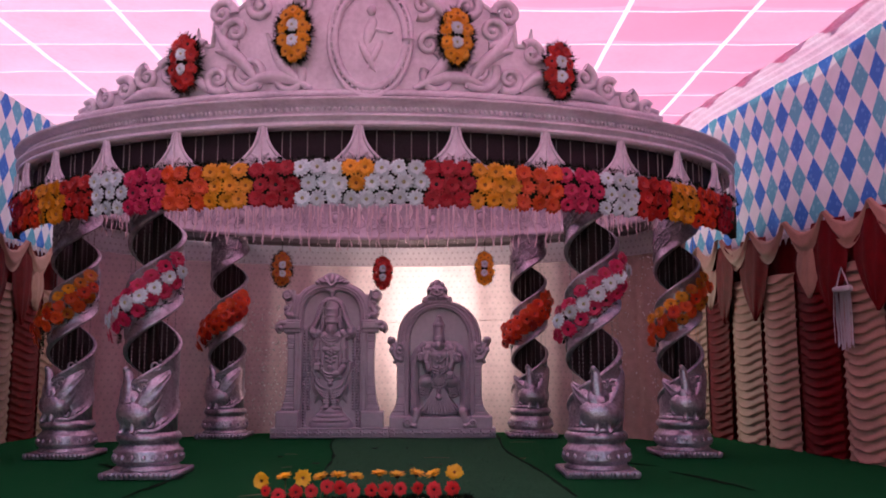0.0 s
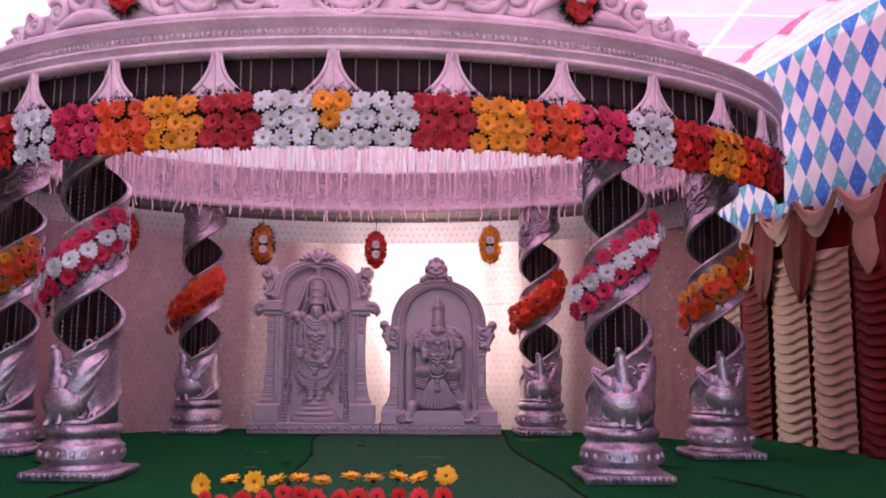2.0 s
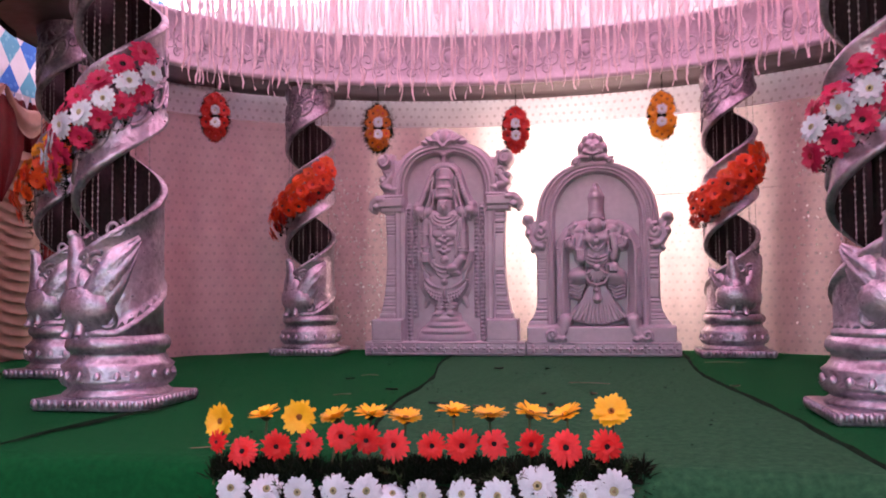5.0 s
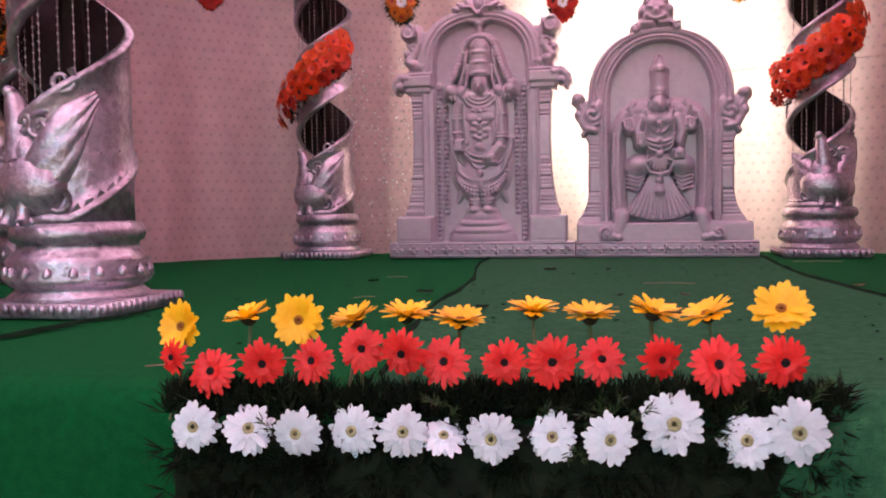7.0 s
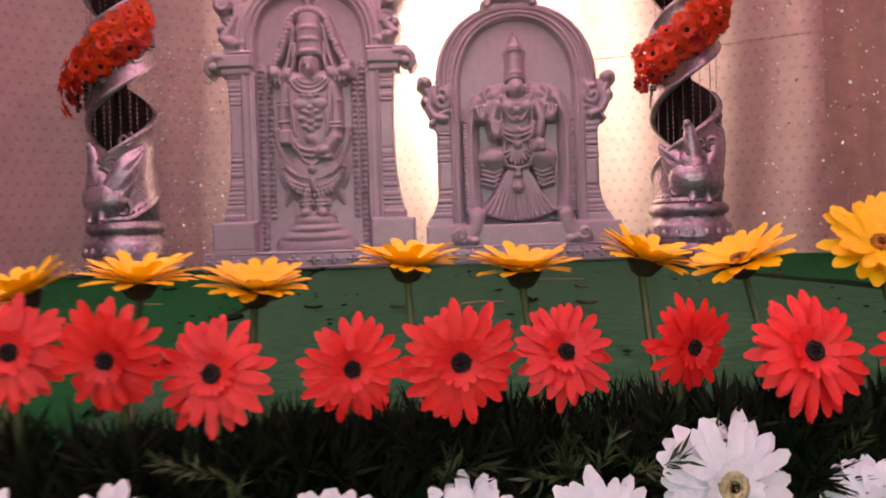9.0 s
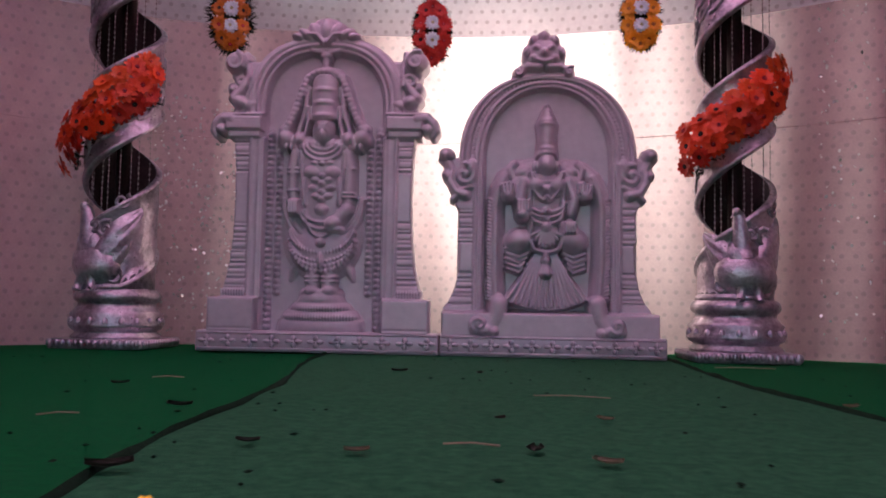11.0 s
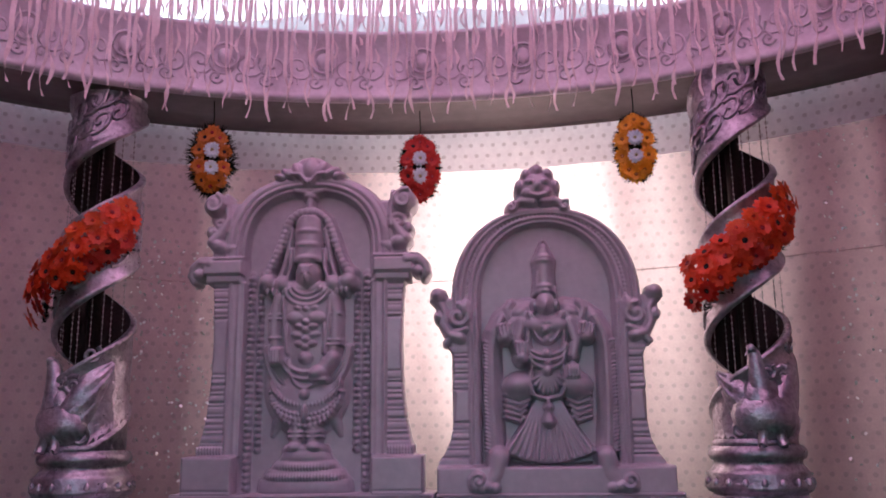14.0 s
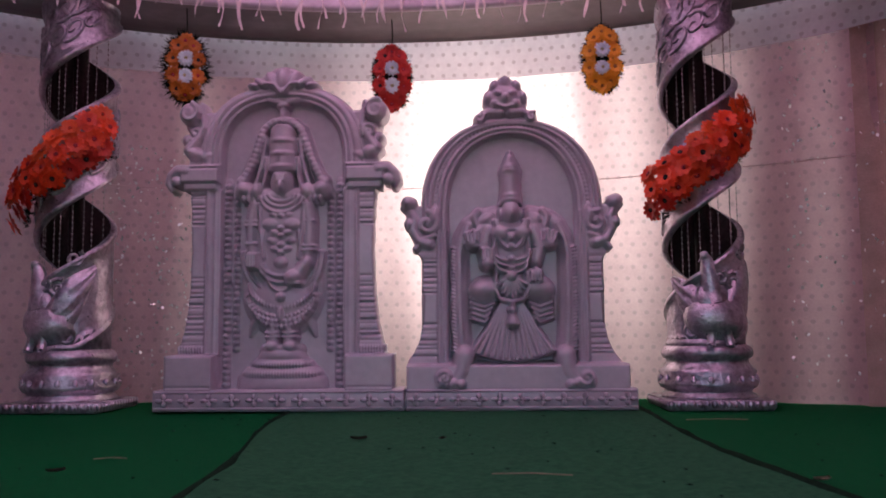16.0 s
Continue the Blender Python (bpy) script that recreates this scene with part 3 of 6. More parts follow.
for sg in (-1, 1):
    for cx, cz, r, turns, st, hd in ((0.62, 3.24, 0.13, 1.5, 2.6, 1), (0.95, 3.3, 0.17, 1.6, 0.4, -1), (1.08, 3.66, 0.13, 1.5, 4.4, 1), (1.2, 3.82, 0.11, 1.5, 3.2, -1),
                                     (0.55, 3.52, 0.12, 1.5, 5.2, 1), (1.22, 3.26, 0.12, 1.4, 3.9, 1), (0.86, 3.86, 0.12, 1.4, 1.2, -1), (0.5, 3.85, 0.11, 1.4, 4.2, 1),
                                     (1.42, 3.5, 0.1, 1.5, 2.4, -1), (1.66, 3.36, 0.12, 1.6, 0.6, 1), (1.88, 3.34, 0.11, 1.5, 1.4, -1), (2.1, 3.27, 0.1, 1.5, 0.8, 1),
                                     (2.3, 3.22, 0.085, 1.5, 1.2, -1), (2.48, 3.16, 0.065, 1.4, 0.8, 1)):
        scroll(sg * cx, cz, r, turns, st if sg > 0 else math.pi - st, hd * sg)
    # long leaves between the scrolls
    for x0, z0, x1, z1, bow in ((0.42, 3.14, 1.05, 3.16, 0.1), (0.5, 3.2, 0.8, 3.62, -0.08), (0.85, 3.16, 1.25, 3.5, 0.1), (1.3, 3.16, 1.6, 3.3, 0.06), (1.0, 3.42, 1.26, 3.72, -0.06),
                                (1.55, 3.14, 2.1, 3.16, 0.05), (0.36, 3.95, 0.75, 3.7, 0.06)):
        pts = [on_crest(sg * (x0 + (x1 - x0) * t), 0.015, z0 + (z1 - z0) * t + bow * math.sin(math.pi * t)) for t in np.linspace(0, 1, 12)]
        bm = bmesh.new()
        tube(bm, pts, 0.048, 7, lambda t: 0.15 + math.sin(math.pi * min(1, t * 0.9 + 0.08)))
        part("carved_leaf", bm, M_CREST, crest)
    # finial
    bm = bmesh.new()
    tube(bm, [on_crest(sg * 1.4, 0.0, 3.5), on_crest(sg * 1.41, 0.0, 3.62), on_crest(sg * 1.42, 0.0, 3.72)], 0.035, 6, lambda t: 1.2 - t)
    part("finial", bm, M_CREST, crest)
bm = bmesh.new()
X0, Z0 = 0.06, 3.55
rows = []
for r in np.linspace(0.02, 1, 8):
    rows.append([on_crest(X0 + 0.29 * r * math.cos(t), 0.03 - 0.012 * r, Z0 + 0.42 * r * math.sin(t)) for t in np.linspace(0, 2 * math.pi, 33)[:-1]])
quads(bm, rows, close_v=True)
for r, w in ((1.0, 0.03), (1.16, 0.022)):
    tube(bm, [on_crest(X0 + 0.29 * r * math.cos(t), 0.03, Z0 + 0.42 * (r * 0.99) * math.sin(t)) for t in np.linspace(0, 2 * math.pi, 40)], w, 6)
for t in np.linspace(0, 2 * math.pi, 44)[:-1]:
    blob(bm, on_crest(X0 + 0.315 * math.cos(t), 0.04, Z0 + 0.452 * math.sin(t)), (0.016, 0.016, 0.016), 6)
# a plain raised form in the oval
for c, r, tl in (((0.06, 3.62), (0.05, 0.02, 0.13), 0.25), ((0.04, 3.4), (0.035, 0.02, 0.15), -0.5), ((0.1, 3.42), (0.03, 0.02, 0.14), 0.45), ((0.07, 3.79), (0.04, 0.025, 0.05), 0), ((0.16, 3.62), (0.1, 0.015, 0.018), 0.2)):
    blob(bm, on_crest(c[0], 0.03, c[1]), (r[0], r[1], r[2]), 8, Matrix.Rotation(tl, 3, "Y"))
part("medallion", bm, M_CREST, crest, "oval medallion with a plain raised form")

# ---- pillars ----
PITCH, GAP, TOP, R = 0.93, 0.36, 2.6, 0.226
PBASE = 0.37
FRONT_GAP = 0.85


def band_edge(th):
    """Height of the lower edge of the band above the first opening, theta counted from the front."""
    return FRONT_GAP + GAP + PITCH * th / (2 * math.pi)


def pillar(bird):
    ob = thing("pillar", pose(0, 0, 0), "silver-painted spiral pillar with a peacock relief on a round base", "pillar", "pillars of the pavilion")
    bm = bmesh.new()
    box(bm, -0.3, 0.3, -0.3, 0.3, 0.0, 0.06, 0.012)
    for sgx in range(15):
        for s4 in range(2):
            q = -0.28 + sgx * 0.04
            blob(bm, (q, (-0.302 if s4 == 0 else 0.302), 0.035), (0.02, 0.012, 0.026), 6)
            blob(bm, ((-0.302 if s4 == 0 else 0.302), q, 0.035), (0.012, 0.02, 0.026), 6)
    part("plinth", bm, M_SILVER, ob)
    bm = bmesh.new()
    lathe(bm, [(r * 0.88, z) for r, z in [(0.31, 0.058), (0.315, 0.075), (0.285, 0.095), (0.285, 0.105), (0.315, 0.12), (0.335, 0.15), (0.302, 0.18), (0.325, 0.215), (0.295, 0.235), (0.285, 0.25), (0.272, 0.262),
               (0.272, 0.285), (0.292, 0.295), (0.303, 0.315), (0.3, 0.34), (0.285, 0.36), (0.25, 0.375)]], 36)
    for k in range(18):
        t = 2 * math.pi * k / 18
        blob(bm, (0.277 * math.cos(t), 0.277 * math.sin(t), 0.165), (0.02, 0.02, 0.032), 8)
    part("base", bm, M_SILVER, ob)
    # the band: a ribbon that climbs to the right seen from the front
    n = 104
    bm = bmesh.new()
    rows = []
    for k in range(n + 1):
        th = -2 * math.pi * 1.25 + k * (2 * math.pi * 3.4) / n
        lo = band_edge(th)
        hi = lo + (PITCH - GAP)
        lo, hi = min(max(lo, PBASE - 0.01), TOP), min(max(hi, PBASE - 0.01), TOP)
        a = -math.pi / 2 + th
        c, s = math.cos(a), math.sin(a)
        prof = [(R - 0.022, lo), (R - 0.004, lo), (R + 0.016, lo + 0.008), (R + 0.018, lo + 0.03), (R, lo + 0.045)]
        prof += [(R + 0.004 * math.sin(j * 2.2), lo + 0.045 + (hi - lo - 0.09) * j / 6) for j in range(1, 6)]
        prof += [(R, hi - 0.045), (R + 0.018, hi - 0.03), (R + 0.016, hi - 0.008), (R - 0.004, hi), (R - 0.022, hi)]
        if hi - lo < 0.1:
            prof = [(r if j in (0, len(prof) - 1) else R, lo + (hi - lo) * j / (len(prof) - 1)) for j, (r, z) in enumerate(prof)]
        rows.append([(r * c, r * s, z) for r, z in prof])
    quads(bm, rows, close_v=True)
    # faces on the inside of the ribbon take the dark maroon material
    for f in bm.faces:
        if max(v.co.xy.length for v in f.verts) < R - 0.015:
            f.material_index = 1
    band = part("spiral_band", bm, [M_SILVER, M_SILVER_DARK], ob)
    # scrolls on the band
    bm = bmesh.new()
    for k in range(26):
        th = -math.pi * 0.95 + k * 0.46
        zc = band_edge(th) + (PITCH - GAP) / 2
        if not PBASE + 0.12 < zc < TOP - 0.1:
            continue
        sl = PITCH / (2 * math.pi)
        for pts in (spiral(0, 0.06, 0.1, 1.3, 0.4 + 2.7 * (k % 2), 1 if k % 2 else -1, 16), spiral(0.06, -0.1, 0.075, 1.2, 4.0 - 2.0 * (k % 2), -1 if k % 2 else 1, 14)):
            tube(bm, [((R + 0.004) * math.cos(-math.pi / 2 + th + x / R), (R + 0.004) * math.sin(-math.pi / 2 + th + x / R), zc + z + sl * x / R) for x, z in pts], 0.013, 5, lambda t: 1.15 - 0.6 * t)
    part("scrollwork", bm, M_SILVER, band)
    # the solid foot of the shaft below the first opening
    bm = bmesh.new()
    rows = []
    for k in range(41):
        th = -math.pi * 0.98 + k * (1.62 * math.pi) / 40
        hi = max(PBASE, FRONT_GAP + PITCH * th / (2 * math.pi))
        a = -math.pi / 2 + th
        c, s = math.cos(a), math.sin(a)
        prof = [(R - 0.02, PBASE - 0.005), (R, PBASE - 0.005)] + [(R, PBASE + (hi - PBASE) * u) for u in (0.25, 0.5, 0.75)] + [(R, max(PBASE, hi - 0.04)), (R + 0.018, max(PBASE, hi - 0.026)), (R + 0.014, hi), (R - 0.02, hi)]
        rows.append([(r * c, r * s, z) for r, z in prof])
    quads(bm, rows, close_v=True)
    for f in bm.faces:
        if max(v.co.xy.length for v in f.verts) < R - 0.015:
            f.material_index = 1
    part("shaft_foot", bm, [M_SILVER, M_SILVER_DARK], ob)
    # peacock
    bm = bmesh.new()

    def at(th, z, o=0.0):
        a = -math.pi / 2 + th
        return Vector(((R + o) * math.cos(a), (R + o) * math.sin(a), z))
    b = bird
    turn = Matrix.Rotation(b, 3, "Z")

    def wing(th0, z0, th1, z1, wide, high):
        """A feathered wing that lies along the shaft."""
        rows = []
        for k in range(15):
            t = k / 14
            w = wide * (0.25 + 0.75 * math.sin(math.pi * min(1.0, 0.15 + 0.8 * t)) ** 0.8) * (1 - 0.55 * t ** 3)
            row = []
            for q in np.linspace(-1, 1, 13):
                th = th0 + (th1 - th0) * t - 0.25 * q * w / R * (1 if th1 > th0 else -1)
                o = high * (1 - q * q) ** 0.5 * (1 - 0.6 * t) + 0.007 * math.sin(q * 11 + 5 * t) * t ** 0.5
                row.append(at(th, z0 + (z1 - z0) * t ** 1.25 + q * w, o - 0.004))
            rows.append(row)
        quads(bm, rows)
    blob(bm, at(b, 0.525, -0.055), (0.185, 0.125, 0.15), 18, turn @ Matrix.Rotation(0.2, 3, "Y"))
    blob(bm, at(b - 0.12, 0.61, -0.035), (0.115, 0.085, 0.14), 16, turn)
    tube(bm, [at(b - 0.08, 0.62, -0.02), at(b - 0.15, 0.7, -0.012), at(b - 0.19, 0.78, -0.005), at(b - 0.22, 0.86, 0.004), at(b - 0.26, 0.89, 0.01)], 0.06, 10, lambda t: 1.25 - 0.85 * t)
    blob(bm, at(b - 0.28, 0.89, 0.018), (0.026, 0.028, 0.026), 10)
    tube(bm, [at(b - 0.3, 0.89, 0.03), at(b - 0.42, 0.85, 0.025)], 0.012, 6, lambda t: 1.1 - t)
    wing(b + 0.2, 0.52, b + 1.4, 0.86, 0.14, 0.055)
    wing(b - 0.3, 0.54, b - 1.2, 0.76, 0.11, 0.045)
    for sg in (-1, 1):
        tube(bm, [at(b + sg * 0.16, 0.46, 0.03), at(b + sg * 0.2, 0.4, 0.04), at(b + sg * 0.21, 0.365, 0.05)], 0.026, 8)
        tube(bm, [at(b + sg * 0.21, 0.375, 0.02), at(b + sg * 0.25, 0.37, 0.075)], 0.022, 6, lambda t: 1.1 - 0.5 * t)
    for cx, cz, r, hd in ((0.45, 0.74, 0.06, 1), (0.85, 0.92, 0.055, -1), (0.1, 0.76, 0.045, -1), (-0.7, 0.62, 0.05, 1), (0.7, 0.45, 0.05, -1), (-0.65, 0.45, 0.05, 1)):
        pts = spiral(0, 0, r, 1.4, 1.0, hd, 14)
        tube(bm, [at(b + cx + x / R, cz + z, 0.004) for x, z in pts], 0.014, 5, lambda t: 1.1 - 0.5 * t)
    part("peacock", bm, M_SILVER, ob, "raised peacock with spread wings")
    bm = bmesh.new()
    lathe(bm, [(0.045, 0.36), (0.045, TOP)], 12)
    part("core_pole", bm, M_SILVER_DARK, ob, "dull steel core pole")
    bm = bmesh.new()
    rnd = random.Random(3)
    for k in range(9):
        th = -1.3 + k * 0.325
        p = at(th, 0, -0.02 - 0.03 * (k % 2))
        tube(bm, [(p.x, p.y, PBASE + 0.1), (p.x, p.y, TOP)], 0.0014, 4)
        for j in range(56):
            blob(bm, (p.x, p.y, 0.6 + j * 0.034), (0.006, 0.006, 0.008), 5)
    tagged(part("bead_curtain", bm, M_BEAD, ob), "thin strings of silver beads", kind="stuff")
    return ob


PILLARS = ((1.95, -3.46), (-1.84, -3.46), (3.11, -1.95), (-3.17, -1.95), (1.79, 0.3), (-2.11, 0.3))
first = pillar(0.06)
first.matrix_basis = pose(1.95, -3.46, 0.004)
turned = pillar(-0.42)
turned.matrix_basis = pose(-1.84, -3.46, 0.004)
for (x, y), src in (((3.11, -1.95), first), ((-3.17, -1.95), turned), ((1.79, 0.3), first), ((-2.11, 0.3), turned)):
    copy_thing(src, pose(x, y, 0.004))

# ---- the two relief shrines ----
class Relief:
    """A moulded relief: heights over a fine grid in x and z, from which its parts are cut."""

    def __init__(self, x0, x1, z0, z1, step=0.0042):
        self.step = step
        self.x, self.z = np.arange(x0, x1, step), np.arange(z0, z1, step)
        self.X, self.Z = np.meshgrid(self.x, self.z)
        self.h = np.full(self.X.shape, -9.0)
        self.tag = np.zeros(self.X.shape, int)

    def win(self, x0, x1, z0, z1):
        i0, i1 = np.searchsorted(self.x, (x0, x1))
        j0, j1 = np.searchsorted(self.z, (z0, z1))
        return np.s_[j0:j1 + 1, i0:i1 + 1]

    def board(self, outline, level, soft=0.02, tag=None):
        """A flat board with rounded rims inside an outline."""
        inside, dist = self.inside(outline)
        hh = level - soft * np.clip(1 - dist / soft, 0, 1) ** 2
        self.h = np.where(inside, np.maximum(self.h, hh), self.h)
        if tag is not None:
            self.tag[inside] = tag

    def inside(self, outline):
        X, Z = self.X, self.Z
        odd, dist = np.zeros(X.shape, bool), np.full(X.shape, 9.0)
        for (xa, za), (xb, zb) in zip(outline, outline[1:] + outline[:1]):
            if za != zb:
                odd ^= ((za > Z) != (zb > Z)) & (X < (xb - xa) * (Z - za) / (zb - za) + xa)
            dx, dz = xb - xa, zb - za
            t = np.clip(((X - xa) * dx + (Z - za) * dz) / (dx * dx + dz * dz + 1e-12), 0, 1)
            dist = np.minimum(dist, np.hypot(X - xa - t * dx, Z - za - t * dz))
        return odd, dist

    def sink(self, outline, level, soft=0.012):
        """A recess with sloping rims."""
        inside, dist = self.inside(outline)
        f = np.clip(dist / soft, 0, 1)
        f = f * f * (3 - 2 * f)
        self.h = np.where(inside, self.h * (1 - f) + level * f, self.h)

    def dome(self, cx, cz, rx, rz, base, high, turn=0.0, tag=None):
        r = max(rx, rz)
        w = self.win(cx - r, cx + r, cz - r, cz + r)
        c, s = math.cos(turn), math.sin(turn)
        u, v = self.X[w] - cx, self.Z[w] - cz
        q = ((u * c + v * s) / rx) ** 2 + ((v * c - u * s) / rz) ** 2
        hh = np.where(q < 1, base + high * np.sqrt(np.clip(1 - q, 0, 1)), -9.0)
        self.put(w, hh, tag)

    def put(self, w, hh, tag):
        up = hh > self.h[w]
        self.h[w] = np.where(up, hh, self.h[w])
        if tag is not None:
            self.tag[w] = np.where(up, tag, self.tag[w])

    def ridge(self, pts, r, base, high, taper=None, tag=None):
        """A rounded bar along points."""
        n = len(pts) - 1
        for k, ((xa, za), (xb, zb)) in enumerate(zip(pts, pts[1:])):
            ra, rb = (r * (taper(q) if taper else 1) for q in (k / n, (k + 1) / n))
            m = max(ra, rb)
            w = self.win(min(xa, xb) - m, max(xa, xb) + m, min(za, zb) - m, max(za, zb) + m)
            dx, dz = xb - xa, zb - za
            X, Z = self.X[w], self.Z[w]
            t = np.clip(((X - xa) * dx + (Z - za) * dz) / (dx * dx + dz * dz + 1e-12), 0, 1)
            q = np.hypot(X - xa - t * dx, Z - za - t * dz) / (ra + (rb - ra) * t)
            self.put(w, np.where(q < 1, base + high * (ra + (rb - ra) * t) / r * np.sqrt(np.clip(1 - q * q, 0, 1)), -9.0), tag)

    def block(self, x0, x1, z0, z1, level, soft=0.006, tag=None):
        w = self.win(x0, x1, z0, z1)
        X, Z = self.X[w], self.Z[w]
        d = np.minimum(np.minimum(X - x0, x1 - X), np.minimum(Z - z0, z1 - Z))
        self.put(w, np.where(d >= 0, level - soft * np.clip(1 - d / soft, 0, 1), -9.0), tag)

    def groove(self, x0, x1, z, deep, half=0.006):
        w = self.win(x0, x1, z - half, z + half)
        self.h[w] -= deep * np.clip(1 - np.abs(self.Z[w] - z) / half, 0, 1)

    def beads(self, pts, n, r, base, high, rz=None, tag=None):
        """Beads strung along points at even steps."""
        cum = [0.0]
        for a, b in zip(pts, pts[1:]):
            cum.append(cum[-1] + math.hypot(b[0] - a[0], b[1] - a[1]))
        for k in range(n):
            s = cum[-1] * (k + 0.5) / n
            self.dome(float(np.interp(s, cum, [p[0] for p in pts])), float(np.interp(s, cum, [p[1] for p in pts])), r, rz or r, base, high, 0.0, tag)

    def cut(self, parent, names, material, back=0.16, front=0.1):
        """Cut the relief into parts by their tags; its rim falls back to the board's rear."""
        on = self.h > -5
        h = np.where(on, self.h, 0.0)
        # a little smoothing, as paint fills a mould's edges
        for q in range(2):
            p = np.pad(h, 1, mode="edge")
            m = np.pad(on, 1).astype(float)
            num = sum(p[1 + a:p.shape[0] - 1 + a, 1 + b:p.shape[1] - 1 + b] * m[1 + a:m.shape[0] - 1 + a, 1 + b:m.shape[1] - 1 + b] for a in (-1, 0, 1) for b in (-1, 0, 1))
            den = sum(m[1 + a:m.shape[0] - 1 + a, 1 + b:m.shape[1] - 1 + b] for a in (-1, 0, 1) for b in (-1, 0, 1))
            h = np.where(on, 0.35 * h + 0.65 * num / np.maximum(den, 1), h)
        m = np.pad(on, 1)
        near = np.zeros(on.shape, bool)
        for a in (-1, 0, 1):
            for b in (-1, 0, 1):
                near |= m[1 + a:m.shape[0] - 1 + a, 1 + b:m.shape[1] - 1 + b]
        y = np.where(on, front - 1.45 * h, back)
        cell = near[:-1, :-1] & near[1:, :-1] & near[:-1, 1:] & near[1:, 1:] & (on[:-1, :-1] | on[1:, :-1] | on[:-1, 1:] | on[1:, 1:])
        jj, ii = np.nonzero(cell)
        tags = np.maximum(np.maximum(self.tag[jj, ii], self.tag[jj + 1, ii]), np.maximum(self.tag[jj, ii + 1], self.tag[jj + 1, ii + 1]))
        for t, name, label in names:
            k = tags == t
            if t in (SIDE, ROPE, FRAME) or (t == FOOT and not self.h[0, self.X.shape[1] // 2] > 0.09):
                self.piece(parent, name, label, material, y, jj[k & (self.x[ii] < 0.03)], ii[k & (self.x[ii] < 0.03)])
                k = k & (self.x[ii] >= 0.03)
            self.piece(parent, name, label, material, y, jj[k], ii[k])

    def piece(self, parent, name, label, material, y, jj, ii):
        nx = self.X.shape[1]
        a = jj * nx + ii
        ids, inv = np.unique(np.stack((a, a + 1, a + nx + 1, a + nx), 1), return_inverse=True)
        co = np.stack((self.X.ravel()[ids], y.ravel()[ids], self.Z.ravel()[ids]), 1)
        me = bpy.data.meshes.new(name)
        me.from_pydata(co.tolist(), [], inv.reshape(-1, 4).tolist())
        me.shade_smooth()
        me.materials.append(material)
        ob = new(name, me)
        ob.parent = parent
        if label:
            tagged(ob, label)


def curve_u(cx, w, z0, dip, n=22, a=1.5):
    """A hanging loop."""
    return [(cx + w * math.sin(t) / math.sin(a), z0 - dip * (math.cos(t) - math.cos(a)) / (1 - math.cos(a))) for t in np.linspace(-a, a, n)]


def vault(cx, half, z0, spring, rise, p=2.0, n=34):
    """A line up one side, over a vault and down the other."""
    out = [(cx - half, z0)]
    for t in np.linspace(0, math.pi, n):
        c, s = math.cos(t), math.sin(t)
        out.append((cx - half * math.copysign(abs(c) ** (2 / p), c), spring + rise * s ** (2 / p)))
    return out + [(cx + half, z0)]


def plinth(parent, x0, x1):
    """The low slab with a row of four-petalled rosettes."""
    bm = bmesh.new()
    box(bm, x0, x1, -0.05, 0.3, 0.0, 0.125, 0.008)
    for z in (0.018, 0.112):
        tube(bm, [(x0 + 0.01, -0.05, z), (x1 - 0.01, -0.05, z)], 0.008, 5)
    slab = part("plinth", bm, M_IDOL, parent)
    bm = bmesh.new()
    for a in range(4):
        t = a * math.pi / 2
        blob(bm, (0.029 * math.cos(t), 0, 0.021 * math.sin(t)), (0.024 if a % 2 == 0 else 0.017, 0.019, 0.013 if a % 2 == 0 else 0.02), 8)
    blob(bm, (0, -0.01, 0), (0.009, 0.016, 0.009), 8)
    bmesh.ops.recalc_face_normals(bm, faces=bm.faces)
    me = None
    for k in range(11):
        cx = x0 + (x1 - x0) * (k + 0.5) / 11
        if me is None:
            ob = part("rosette", bm, M_IDOL, slab)
            me = ob.data
        else:
            ob = new("rosette", me)
            ob.parent = slab
        ob.matrix_basis = pose(cx, -0.053, 0.065)


BOARD, FRAME, SIDE, TOPPER, FIGURE, ROPE, FOOT = 1, 2, 3, 4, 5, 6, 7
CUTS = ((BOARD, "back_panel", ""), (FRAME, "arch", "moulded half of the niche's arch"), (SIDE, "pilaster", "tapering pilaster cut in courses"), (TOPPER, "crest_ornament", "carved crest on the arch"),
        (FIGURE, "statue", "plain raised statue in the same mauve-grey paint"), (ROPE, "bead_rope", ""), (FOOT, "pedestal_block", ""))


